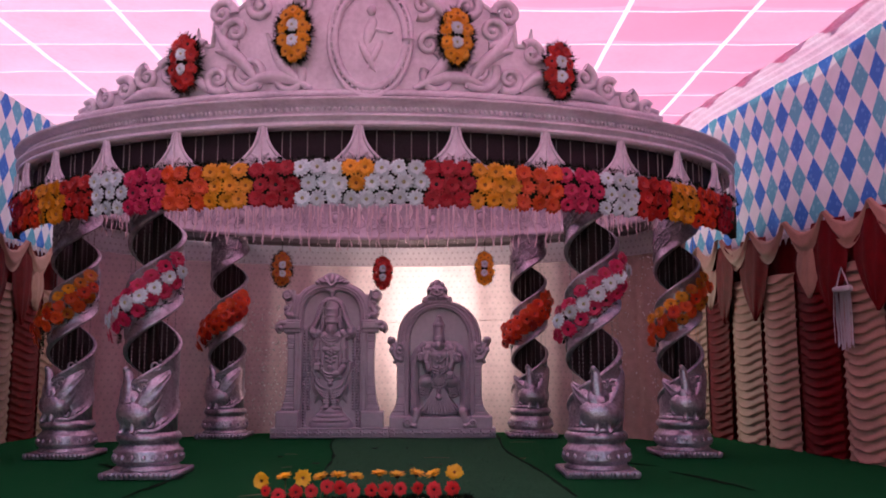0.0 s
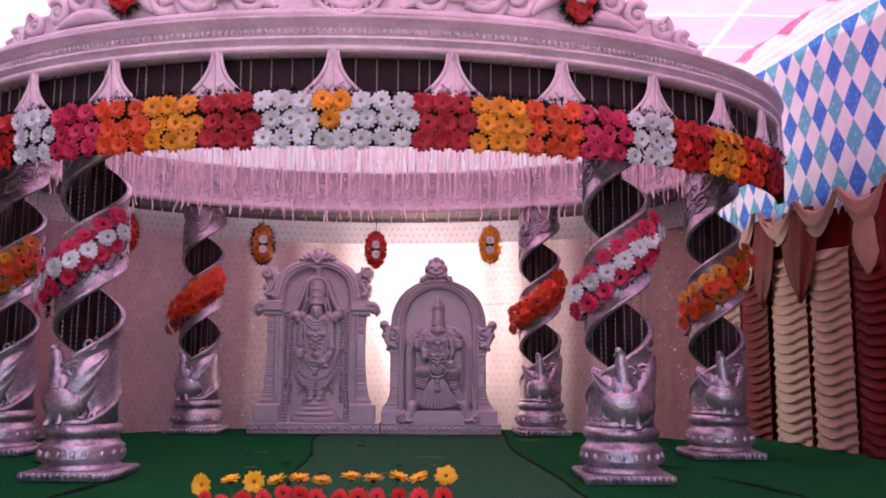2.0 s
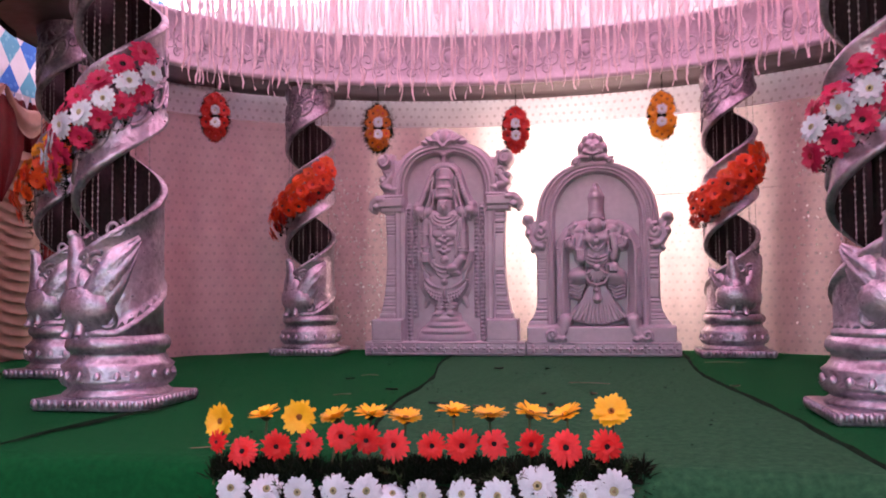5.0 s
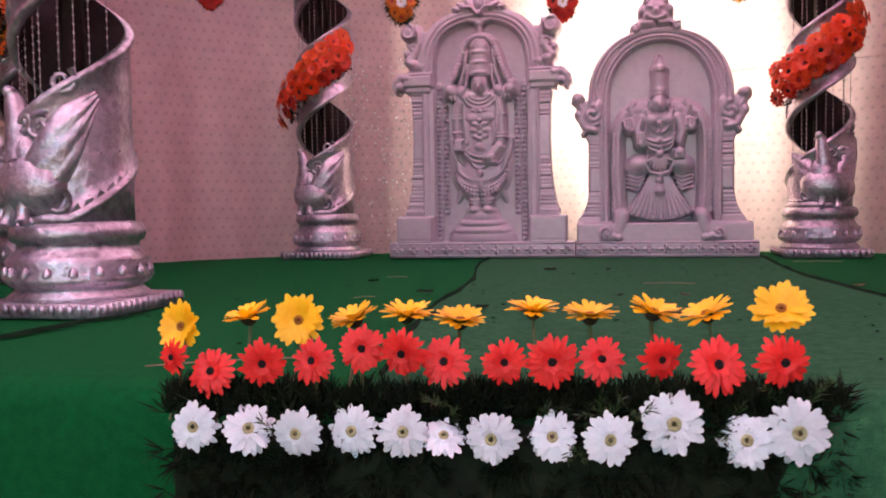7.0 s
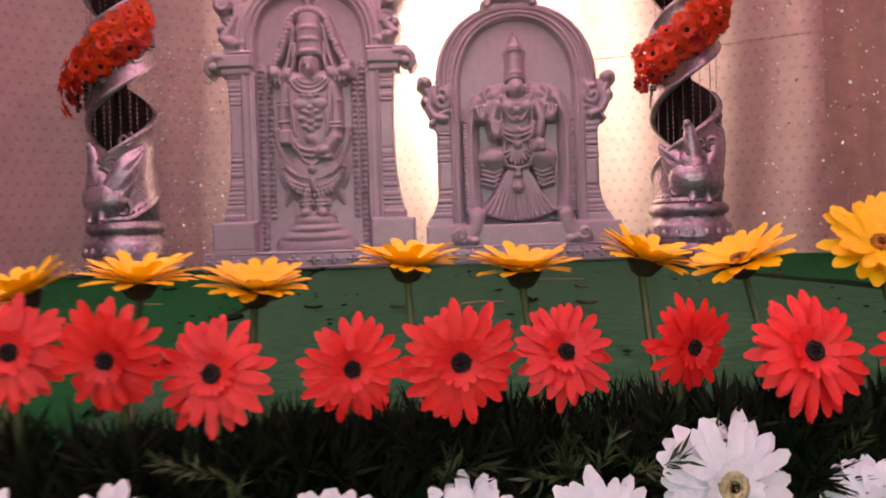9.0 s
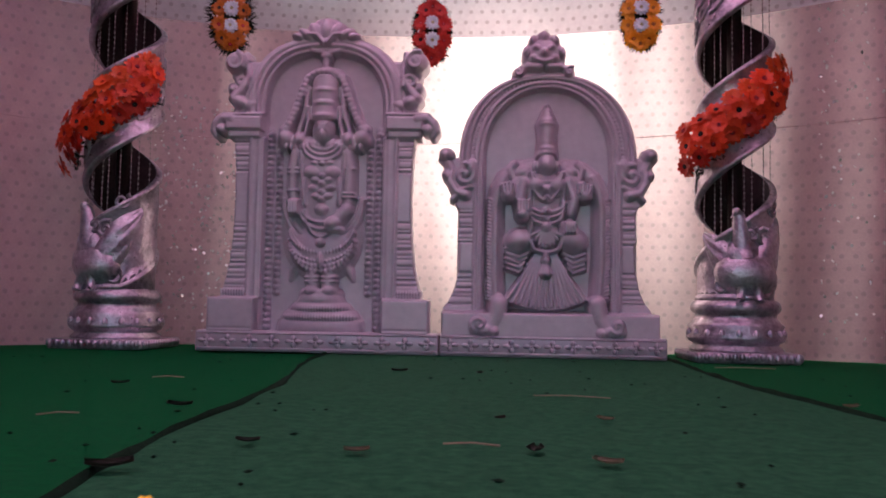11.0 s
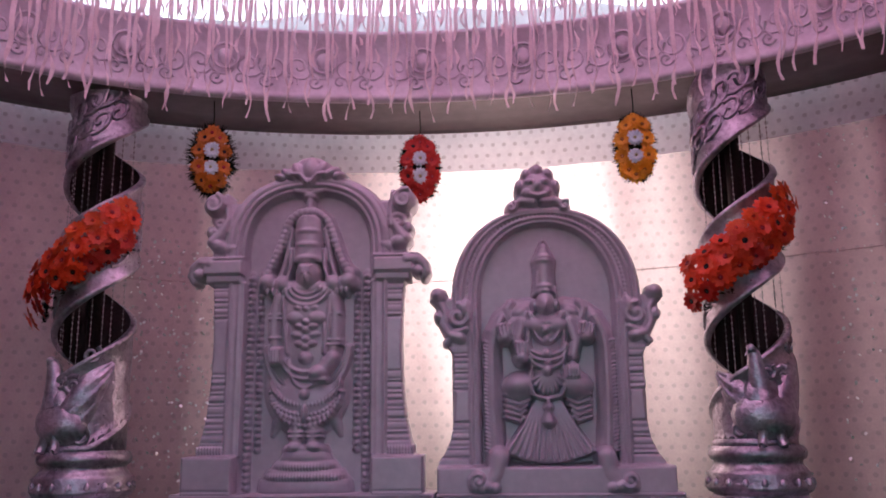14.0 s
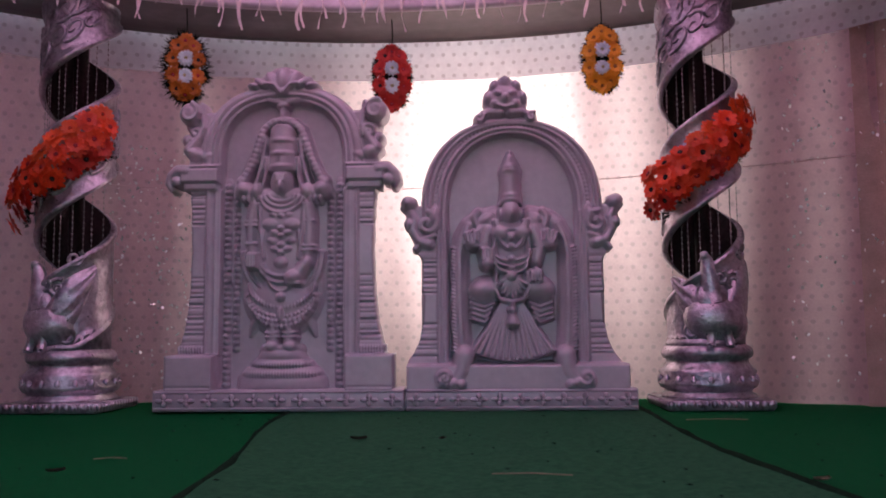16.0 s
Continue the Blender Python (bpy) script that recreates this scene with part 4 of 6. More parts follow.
def shrine_tall():
    ob = thing("relief_shrine", pose(0, 0, 0), "tall mauve-grey arched relief shrine with a plain standing statue", "shrine", "relief shrines")
    plinth(ob, -0.735, 0.735)
    r = Relief(-0.76, 0.76, 0.11, 2.12)
    # board, pilasters and arch
    r.board(vault(0, 0.5, 0.112, 1.5, 0.46, 2.5), 0.03, 0.02, BOARD)
    for sg in (-1, 1):
        side = [(sg * x, z) for x, z in ((0.36, 0.32), (0.625, 0.32), (0.6, 0.4), (0.572, 0.52), (0.552, 0.7), (0.545, 0.95), (0.552, 1.2), (0.565, 1.32), (0.36, 1.32))]
        r.board(side, 0.048, 0.008, SIDE)
        for k in range(31):
            z = 0.345 + k * 0.0315
            if 0.8 < z < 1.08:
                continue
            r.groove(*sorted((sg * 0.455, sg * 0.64)), z + 0.006 * math.sin(k * 2.7 + sg), 0.014 if k % 3 == 0 else 0.006, 0.009)
        r.ridge([(sg * 0.452, 0.33), (sg * 0.452, 1.31)], 0.012, 0.045, 0.012, None, SIDE)
        r.ridge([(sg * 0.405, 0.13), (sg * 0.405, 1.45)], 0.018, 0.03, 0.022, None, SIDE)
        for j in range(9):
            x = 0.475 + j * 0.017
            r.ridge([(sg * x, 0.34), (sg * x, 0.375)], 0.006, 0.05, 0.01, None, SIDE)
        # capital with a hooked beak
        r.block(*sorted((sg * 0.39, sg * 0.6)), 1.31, 1.36, 0.062, 0.01, SIDE)
        r.block(*sorted((sg * 0.38, sg * 0.62)), 1.355, 1.47, 0.075, 0.012, SIDE)
        r.groove(*sorted((sg * 0.38, sg * 0.62)), 1.445, 0.012)
        r.ridge([(sg * 0.58, 1.43), (sg * 0.635, 1.435), (sg * 0.675, 1.405), (sg * 0.69, 1.36), (sg * 0.675, 1.325)], 0.042, 0.035, 0.045, lambda t: 1.05 - 0.55 * t, SIDE)
        r.dome(sg * 0.64, 1.365, 0.034, 0.034, 0.05, 0.03, 0, SIDE)
        # leafy side ornament above the capital
        r.board([(sg * x, z) for x, z in ((0.38, 1.46), (0.59, 1.46), (0.57, 1.53), (0.6, 1.57), (0.575, 1.66), (0.6, 1.7), (0.6, 1.83), (0.54, 1.86), (0.48, 1.8), (0.4, 1.8))], 0.04, 0.02, SIDE)
        r.dome(sg * 0.565, 1.785, 0.072, 0.072, 0.03, 0.06, 0, SIDE)
        r.ridge(spiral(sg * 0.565, 1.785, 0.062, 1.3, 1.2, sg, 14), 0.016, 0.075, 0.016, None, SIDE)
        r.ridge([(sg * 0.5, 1.84), (sg * 0.485, 1.7), (sg * 0.53, 1.61), (sg * 0.57, 1.56)], 0.032, 0.03, 0.04, lambda t: 0.6 + 0.6 * t, SIDE)
        r.dome(sg * 0.54, 1.54, 0.06, 0.045, 0.03, 0.05, 0.4 * sg, SIDE)
        r.ridge(spiral(sg * 0.53, 1.66, 0.05, 1.2, 3.6, -sg, 12), 0.018, 0.035, 0.03, None, SIDE)
        r.dome(sg * 0.46, 1.52, 0.05, 0.035, 0.03, 0.035, -0.5 * sg, SIDE)
        r.dome(sg * 0.585, 1.62, 0.03, 0.04, 0.03, 0.04, 0, SIDE)
        # pedestal block
        r.block(*sorted((sg * 0.385, sg * 0.672)), 0.112, 0.326, 0.105, 0.008, FOOT)
        r.groove(*sorted((sg * 0.385, sg * 0.672)), 0.14, 0.006, 0.005)
    inner = vault(0, 0.372, 0.112, 1.48, 0.375, 2.5)
    r.sink(inner, 0.0, 0.014)
    mid = r.inside(inner)[0] & (r.h > -5)
    r.tag[mid] = BOARD
    for half, rise, rad, base, high in ((0.385, 0.388, 0.017, 0.024, 0.026), (0.415, 0.415, 0.02, 0.028, 0.034), (0.452, 0.442, 0.03, 0.024, 0.036), (0.485, 0.462, 0.016, 0.022, 0.028)):
        r.ridge(vault(0, half, 1.47, 1.48, rise, 2.5, 40), rad, base, high, None, FRAME)
    # the cusp in the middle of the arch
    r.ridge([(-0.09, 1.868), (-0.03, 1.852), (0, 1.835), (0.03, 1.852), (0.09, 1.868)], 0.024, 0.02, 0.034, None, FRAME)
    # crest ornament of leaves
    r.board([(-0.21, 1.9), (-0.215, 1.965), (-0.17, 2.0), (-0.12, 2.03), (-0.06, 2.075), (0, 2.085), (0.06, 2.07), (0.12, 2.03), (0.17, 1.995), (0.215, 1.96), (0.21, 1.9)], 0.04, 0.03, TOPPER)
    for cx, cz, rx, rz, t in ((0, 1.985, 0.05, 0.085, 0), (0.065, 1.975, 0.04, 0.075, -0.5), (-0.065, 1.975, 0.04, 0.075, 0.5), (0.125, 1.96, 0.032, 0.065, -0.95), (-0.125, 1.96, 0.032, 0.065, 0.95),
                              (0.175, 1.945, 0.026, 0.045, -1.3), (-0.175, 1.945, 0.026, 0.045, 1.3), (0, 1.91, 0.05, 0.03, 0)):
        r.dome(cx, cz, rx, rz, 0.03, 0.055, t, TOPPER)
    for sg in (-1, 1):
        r.ridge([(sg * 0.01, 1.9), (sg * 0.05, 1.95), (sg * 0.1, 1.955)], 0.012, 0.07, 0.02, None, TOPPER)
        # bead ropes at both sides of the figure
        r.ridge([(sg * 0.34, 0.13), (sg * 0.34, 1.37)], 0.024, 0.0, 0.008, None, ROPE)
        r.beads([(sg * 0.34, 0.13), (sg * 0.34, 1.36)], 34, 0.022, 0.004, 0.024, 0.0175, ROPE)
        r.beads([(sg * 0.285, 0.34), (sg * 0.285, 1.33)], 27, 0.019, 0.002, 0.022, 0.017, ROPE)
    # bell-shaped base
    for z0, z1, h0, h1, lv in ((0.112, 0.19, 0.275, 0.262, 0.07), (0.19, 0.245, 0.25, 0.215, 0.072), (0.245, 0.29, 0.2, 0.165, 0.074), (0.29, 0.345, 0.155, 0.125, 0.072), (0.345, 0.37, 0.135, 0.125, 0.066)):
        for z in np.arange(z0, z1, 0.008):
            w = h0 + (h1 - h0) * (z - z0) / (z1 - z0)
            bulge = math.sin(math.pi * (z - z0) / (z1 - z0)) ** 0.5
            win = r.win(-w, w, z, z + 0.009)
            r.put(win, 0.004 + lv * np.sqrt(np.clip(1 - (r.X[win] / w) ** 2, 0, 1)) * (0.8 + 0.2 * bulge), FIGURE)
    for w, z, n in ((0.235, 0.213, 27), (0.18, 0.267, 21)):
        for k in range(n):
            t = -1 + 2 * (k + 0.5) / n
            r.dome(w * t, z, w / n * 0.9, 0.022, 0.004 + 0.07 * math.sqrt(1 - t * t), 0.012, 0, FIGURE)
    # the standing form
    for sg in (-1, 1):
        r.ridge([(sg * 0.048, 0.36), (sg * 0.05, 0.56)], 0.045, 0.015, 0.045, None, FIGURE)
        r.dome(sg * 0.055, 0.375, 0.045, 0.028, 0.05, 0.03, 0, FIGURE)
        for z in (0.43, 0.455):
            r.ridge([(sg * 0.01, z), (sg * 0.095, z)], 0.009, 0.05, 0.012, None, FIGURE)
        r.ridge([(sg * 0.12, 0.58), (sg * 0.17, 0.5), (sg * 0.195, 0.44)], 0.045, 0.0, 0.025, lambda t: 1.1 - 0.8 * t, FIGURE)
    r.dome(0, 0.72, 0.255, 0.3, 0.0, 0.036, 0, FIGURE)
    r.dome(0, 0.98, 0.2, 0.33, 0.0, 0.06, 0, FIGURE)
    r.dome(0, 1.14, 0.2, 0.17, 0.01, 0.06, 0, FIGURE)
    r.dome(0, 0.63, 0.2, 0.17, 0.012, 0.05, 0, FIGURE)
    for w, z0, dip, rad, base in ((0.245, 0.93, 0.3, 0.018, 0.02), (0.23, 0.94, 0.26, 0.012, 0.026), (0.15, 0.9, 0.15, 0.012, 0.05), (0.13, 0.89, 0.1, 0.011, 0.052), (0.1, 0.86, 0.16, 0.011, 0.05)):
        r.ridge(curve_u(0, w, z0, dip), rad, base, 0.018, None, FIGURE)
    for w, z0, dip, n, rx, rz in ((0.2, 0.74, 0.135, 25, 0.0085, 0.022), (0.205, 0.69, 0.14, 22, 0.013, 0.013), (0.2, 0.655, 0.135, 19, 0.016, 0.02), (0.17, 0.61, 0.12, 15, 0.015, 0.019)):
        r.beads(curve_u(0, w, z0, dip), n, rx, 0.044, 0.022, rz, FIGURE)
    r.dome(0, 0.665, 0.03, 0.03, 0.055, 0.028, 0, FIGURE)
    r.dome(0, 0.56, 0.018, 0.05, 0.06, 0.02, 0, FIGURE)
    for sg in (-1, 1):
        r.ridge([(sg * 0.135, 1.22), (sg * 0.125, 1.05), (sg * 0.105, 0.9)], 0.012, 0.055, 0.014, None, FIGURE)
        r.dome(sg * 0.06, 1.1, 0.055, 0.04, 0.055, 0.022, 0, FIGURE)
        for z, x in ((1.155, 0.045), (1.05, 0.04), (1.0, 0.055), (0.95, 0.035)):
            r.dome(sg * x, z, 0.03, 0.018, 0.058, 0.018, 0.2 * sg, FIGURE)
        r.dome(sg * 0.105, 1.02, 0.012, 0.06, 0.055, 0.012, 0, FIGURE)
    for z in (1.15, 1.075, 1.03, 0.975, 0.93):
        r.dome(0, z, 0.022, 0.018, 0.062, 0.02, 0, FIGURE)
    r.dome(0, 0.87, 0.04, 0.035, 0.055, 0.025, 0, FIGURE)
    # arms, kept plain
    r.ridge([(-0.165, 1.22), (-0.185, 1.13), (-0.188, 1.02), (-0.18, 0.93)], 0.045, 0.012, 0.055, lambda t: 1.05 - 0.2 * t, FIGURE)
    r.ridge([(0.15, 1.22), (0.165, 1.13), (0.165, 0.98), (0.15, 0.87)], 0.045, 0.012, 0.055, lambda t: 1.05 - 0.2 * t, FIGURE)
    r.ridge([(0.155, 0.87), (0.1, 0.8)], 0.042, 0.035, 0.05, None, FIGURE)
    r.dome(0.075, 0.785, 0.06, 0.045, 0.05, 0.055, 0.3, FIGURE)
    r.ridge([(0.12, 0.745), (0.05, 0.75)], 0.02, 0.06, 0.03, None, FIGURE)
    r.block(-0.205, -0.13, 0.83, 0.93, 0.095, 0.014, FIGURE)
    for j in range(4):
        r.ridge([(-0.193 + 0.017 * j, 0.845), (-0.193 + 0.017 * j, 0.915)], 0.008, 0.092, 0.01, None, FIGURE)
    for x, z in ((-0.187, 1.12), (0.165, 1.12), (-0.187, 0.985), (0.165, 0.97), (0.165, 0.945), (-0.187, 1.095)):
        r.ridge([(x - 0.034, z), (x + 0.034, z)], 0.009, 0.052, 0.014, None, FIGURE)
    # shoulders and the objects at both sides of the head, as plain lumps
    for sg in (-1, 1):
        r.ridge([(sg * 0.04, 1.27), (sg * 0.14, 1.285), (sg * 0.25, 1.3)], 0.05, 0.012, 0.055, None, FIGURE)
        r.dome(sg * 0.15, 1.3, 0.045, 0.055, 0.03, 0.055, 0, FIGURE)
        r.dome(sg * 0.235, 1.315, 0.06, 0.055, 0.02, 0.06, 0.5 * sg, FIGURE)
        r.dome(sg * 0.255, 1.36, 0.035, 0.045, 0.02, 0.045, 0, FIGURE)
        for k in range(5):
            r.dome(sg * (0.11 + 0.03 * k), 1.255, 0.014, 0.03, 0.05, 0.022, 0, FIGURE)
        # bands that fall from the crown
        path = [(0, 1.735), (sg * 0.06, 1.725), (sg * 0.11, 1.685), (sg * 0.14, 1.61), (sg * 0.165, 1.53), (sg * 0.2, 1.44), (sg * 0.245, 1.36)]
        r.ridge(path, 0.032, 0.02, 0.04, None, FIGURE)
        r.beads(path, 15, 0.03, 0.045, 0.02, 0.024, FIGURE)
        r.ridge([(sg * 0.1, 1.62), (sg * 0.118, 1.5), (sg * 0.15, 1.38), (sg * 0.17, 1.32)], 0.02, 0.02, 0.035, None, FIGURE)
        r.ridge([(sg * 0.095, 1.5), (sg * 0.1, 1.4), (sg * 0.12, 1.32)], 0.018, 0.025, 0.04, None, FIGURE)
    for z in np.arange(1.42, 1.7, 0.008):
        w = 0.088 - 0.004 * (z - 1.42) / 0.28 if z < 1.64 else 0.084 * math.sqrt(max(0.05, 1 - ((z - 1.64) / 0.065) ** 2))
        win = r.win(-w, w, z, z + 0.009)
        rim = 1 + 0.12 * sum(math.exp(-((z - q) / 0.009) ** 2) for q in (1.44, 1.52, 1.6))
        r.put(win, 0.02 + 0.068 * rim * np.sqrt(np.clip(1 - (r.X[win] / w) ** 2, 0, 1)), FIGURE)
    r.dome(0, 1.355, 0.078, 0.098, 0.02, 0.075, 0, FIGURE)
    r.block(-0.04, 0.04, 1.34, 1.405, 0.1, 0.014, FIGURE)
    r.dome(0, 1.33, 0.022, 0.04, 0.07, 0.04, 0, FIGURE)
    for w, z0, dip in ((0.075, 1.275, 0.04), (0.1, 1.27, 0.065), (0.125, 1.265, 0.095)):
        r.ridge(curve_u(0, w, z0, dip), 0.013, 0.055, 0.02, None, FIGURE)
    r.ridge([(0, 1.74), (0, 1.84)], 0.028, 0.01, 0.045, None, FRAME)
    r.dome(0, 1.83, 0.045, 0.03, 0.02, 0.04, 0, FRAME)
    r.cut(ob, CUTS, M_IDOL)
    return ob


def shrine_seated():
    ob = thing("relief_shrine", pose(0, 0, 0), "mauve-grey round-arched relief shrine with a plain seated statue", "shrine", "relief shrines")
    plinth(ob, -0.6, 0.728)
    c = 0.028
    r = Relief(-0.67, 0.74, 0.11, 2.02)
    r.board(vault(c, 0.54, 0.25, 1.18, 0.535, 2.3), 0.035, 0.02, FRAME)
    for sg in (-1, 1):
        r.board([(c + sg * x, z) for x, z in ((0.3, 0.25), (0.625, 0.25), (0.62, 0.285), (0.585, 0.33), (0.553, 0.4), (0.53, 0.52), (0.522, 0.66), (0.54, 0.7), (0.532, 0.74), (0.532, 0.87), (0.56, 0.92), (0.3, 0.92))], 0.046, 0.008, SIDE)
        for k in range(20):
            z = 0.315 + k * 0.03
            if 0.5 < z < 0.66 or z > 0.9:
                continue
            r.groove(*sorted((c + sg * 0.44, c + sg * 0.63)), z + 0.006 * math.sin(k * 2.3 + sg), 0.013 if k % 3 == 0 else 0.006, 0.008)
        r.ridge([(c + sg * 0.432, 0.28), (c + sg * 0.432, 1.16)], 0.014, 0.04, 0.016, None, SIDE)
        r.ridge([(c + sg * 0.4, 0.28), (c + sg * 0.4, 1.16)], 0.012, 0.035, 0.014, None, SIDE)
        r.beads([(c + sg * 0.4, 0.28), (c + sg * 0.4, 1.14)], 44, 0.008, 0.045, 0.008, None, SIDE)
        # leafy wing at the spring of the arch
        r.board([(c + sg * x, z) for x, z in ((0.36, 0.9), (0.545, 0.9), (0.575, 0.96), (0.6, 1.02), (0.59, 1.06), (0.63, 1.11), (0.63, 1.15), (0.665, 1.19), (0.66, 1.225), (0.62, 1.265), (0.57, 1.25), (0.56, 1.2), (0.5, 1.22), (0.38, 1.2))], 0.042, 0.02, SIDE)
        r.dome(c + sg * 0.61, 1.215, 0.05, 0.045, 0.02, 0.06, 0.4 * sg, SIDE)
        r.ridge([(c + sg * 0.6, 1.17), (c + sg * 0.575, 1.12), (c + sg * 0.585, 1.05), (c + sg * 0.55, 0.99), (c + sg * 0.49, 0.97)], 0.034, 0.025, 0.045, lambda t: 0.7 + 0.4 * t, SIDE)
        r.ridge(spiral(c + sg * 0.5, 1.09, 0.07, 1.2, 1.4, sg, 14), 0.022, 0.035, 0.035, None, SIDE)
        r.dome(c + sg * 0.46, 1.14, 0.03, 0.06, 0.03, 0.045, 0.2 * sg, SIDE)
        r.ridge([(c + sg * 0.46, 1.02), (c + sg * 0.52, 1.0), (c + sg * 0.57, 0.94)], 0.022, 0.03, 0.035, None, SIDE)
        r.dome(c + sg * 0.61, 1.09, 0.03, 0.04, 0.03, 0.04, 0, SIDE)
    r.block(-0.595, 0.69, 0.112, 0.262, 0.1, 0.008, FOOT)
    inner = vault(c, 0.385, 0.27, 1.18, 0.45, 2.15)
    r.sink(inner, 0.0, 0.012)
    r.tag[r.inside(inner)[0]] = BOARD
    for half, rise, rad, base, high in ((0.397, 0.452, 0.014, 0.022, 0.022), (0.424, 0.474, 0.014, 0.028, 0.024), (0.478, 0.502, 0.014, 0.028, 0.026), (0.512, 0.516, 0.018, 0.026, 0.03)):
        r.ridge(vault(c, half, 1.12, 1.18, rise + 0.008, 2.1 + 1.6 * (half - 0.39), 44), rad, base, high, None, FRAME)
    r.ridge(vault(c, 0.452, 1.12, 1.18, 0.498, 2.2, 44), 0.022, 0.026, 0.012, None, FRAME)
    r.beads(vault(c, 0.452, 1.14, 1.18, 0.498, 2.2, 44), 62, 0.011, 0.034, 0.012, 0.011, FRAME)
    # crest
    x = 0.0
    r.board([(x - 0.2, 1.68), (x - 0.19, 1.745), (x - 0.15, 1.775), (x - 0.125, 1.79), (x - 0.135, 1.84), (x - 0.11, 1.9), (x - 0.065, 1.94), (x - 0.03, 1.985), (x + 0.03, 1.985), (x + 0.065, 1.94), (x + 0.11, 1.9),
             (x + 0.135, 1.84), (x + 0.125, 1.79), (x + 0.15, 1.775), (x + 0.19, 1.745), (x + 0.2, 1.68)], 0.045, 0.03, TOPPER)
    r.dome(x, 1.84, 0.1, 0.095, 0.03, 0.065, 0, TOPPER)
    for sg in (-1, 1):
        r.dome(x + sg * 0.042, 1.862, 0.03, 0.02, 0.075, 0.028, 0.3 * sg, TOPPER)
        r.dome(x + sg * 0.055, 1.805, 0.036, 0.028, 0.065, 0.026, 0, TOPPER)
        r.dome(x + sg * 0.105, 1.85, 0.028, 0.045, 0.03, 0.04, 0.3 * sg, TOPPER)
        r.dome(x + sg * 0.065, 1.92, 0.03, 0.04, 0.03, 0.045, 0.5 * sg, TOPPER)
        r.ridge([(x + sg * 0.03, 1.755), (x + sg * 0.1, 1.76), (x + sg * 0.165, 1.72)], 0.032, 0.03, 0.045, lambda t: 1.1 - 0.4 * t, TOPPER)
        r.ridge(spiral(x + sg * 0.155, 1.725, 0.032, 1.1, 1.0, sg, 10), 0.014, 0.05, 0.025, None, TOPPER)
    r.dome(x, 1.94, 0.034, 0.045, 0.035, 0.05, 0, TOPPER)
    r.dome(x, 1.835, 0.02, 0.026, 0.09, 0.02, 0, TOPPER)
    r.ridge([(x - 0.045, 1.79), (x, 1.778), (x + 0.045, 1.79)], 0.012, 0.08, 0.014, None, TOPPER)
    # the broad framing band with curled feet
    f = 0.035
    for sg in (-1, 1):
        run = [(f + sg * 0.335, 0.2), (f + sg * 0.3, 0.3), (f + sg * 0.312, 0.4), (f + sg * 0.32, 0.6), (f + sg * 0.32, 0.9), (f + sg * 0.305, 1.0), (f + sg * 0.265, 1.08), (f + sg * 0.2, 1.13), (f + sg * 0.1, 1.15)]
        r.ridge(run, 0.062, 0.0, 0.05, lambda t: 1.0 - 0.2 * t, ROPE)
        r.ridge([(q - sg * 0.002, z) for q, z in run[1:-2]], 0.02, 0.042, 0.016, None, ROPE)
        for k in range(30):
            z = 0.33 + 0.021 * k
            r.ridge([(f + sg * 0.337, z), (f + sg * 0.365, z + 0.012)], 0.007, 0.036, 0.01, None, ROPE)
        r.ridge([(f + sg * 0.29, 0.31), (f + sg * 0.305, 0.23), (f + sg * 0.345, 0.165)], 0.058, 0.075, 0.035, lambda t: 1 - 0.1 * t, ROPE)
        for k in range(4):
            r.dome(f + sg * (0.315 + 0.038 * k), 0.15 + 0.008 * (k % 2), 0.034, 0.034, 0.085, 0.035, 0, ROPE)
        r.ridge(spiral(f + sg * 0.405, 0.19, 0.045, 1.2, 3.6, sg, 12), 0.017, 0.09, 0.035, None, ROPE)
    # the seated form, kept plain
    s = 0.022
    for k in range(13):
        u = -1 + 2 * k / 12
        r.ridge([(s + 0.06 * u, 0.63), (s + 0.14 * u, 0.47), (s + 0.225 * u, 0.3 + 0.045 * u * u)], 0.02, 0.036, 0.05, lambda t: 0.5 + 0.55 * t, FIGURE)
    r.board([(s - 0.06, 0.64), (s - 0.15, 0.47), (s - 0.24, 0.345), (s - 0.12, 0.3), (s, 0.285), (s + 0.12, 0.3), (s + 0.24, 0.345), (s + 0.15, 0.47), (s + 0.06, 0.64)], 0.05, 0.02, FIGURE)
    r.ridge([(s + 0.24 * u, 0.285 + 0.058 * u * u) for u in np.linspace(-1, 1, 16)], 0.014, 0.055, 0.022, None, FIGURE)
    r.dome(s, 0.92, 0.13, 0.22, 0.01, 0.07, 0, FIGURE)
    r.dome(s, 1.02, 0.145, 0.1, 0.02, 0.075, 0, FIGURE)
    for sg in (-1, 1):
        r.board([(s + sg * q, z) for q, z in ((0.06, 0.7), (0.235, 0.7), (0.235, 0.55), (0.18, 0.53), (0.1, 0.6))], 0.035, 0.01, FIGURE)
        r.dome(s + sg * 0.155, 0.7, 0.1, 0.078, 0.02, 0.085, sg * -0.25, FIGURE)
        for j in range(5):
            z = 0.635 - 0.03 * j
            r.ridge([(s + sg * (0.09 + 0.012 * j), z + 0.012), (s + sg * 0.16, z - 0.012), (s + sg * 0.235, z + 0.012)], 0.013, 0.035, 0.03, None, FIGURE)
        r.dome(s + sg * 0.06, 1.03, 0.058, 0.05, 0.075, 0.035, 0, FIGURE)
        # upper and lower arms with plain palms
        r.ridge([(s + sg * 0.12, 1.09), (s + sg * 0.175, 1.05), (s + sg * 0.2, 0.97)], 0.045, 0.02, 0.05, lambda t: 1.05 - 0.25 * t, FIGURE)
        r.dome(s + sg * 0.14, 1.11, 0.06, 0.045, 0.02, 0.055, -0.5 * sg, FIGURE)
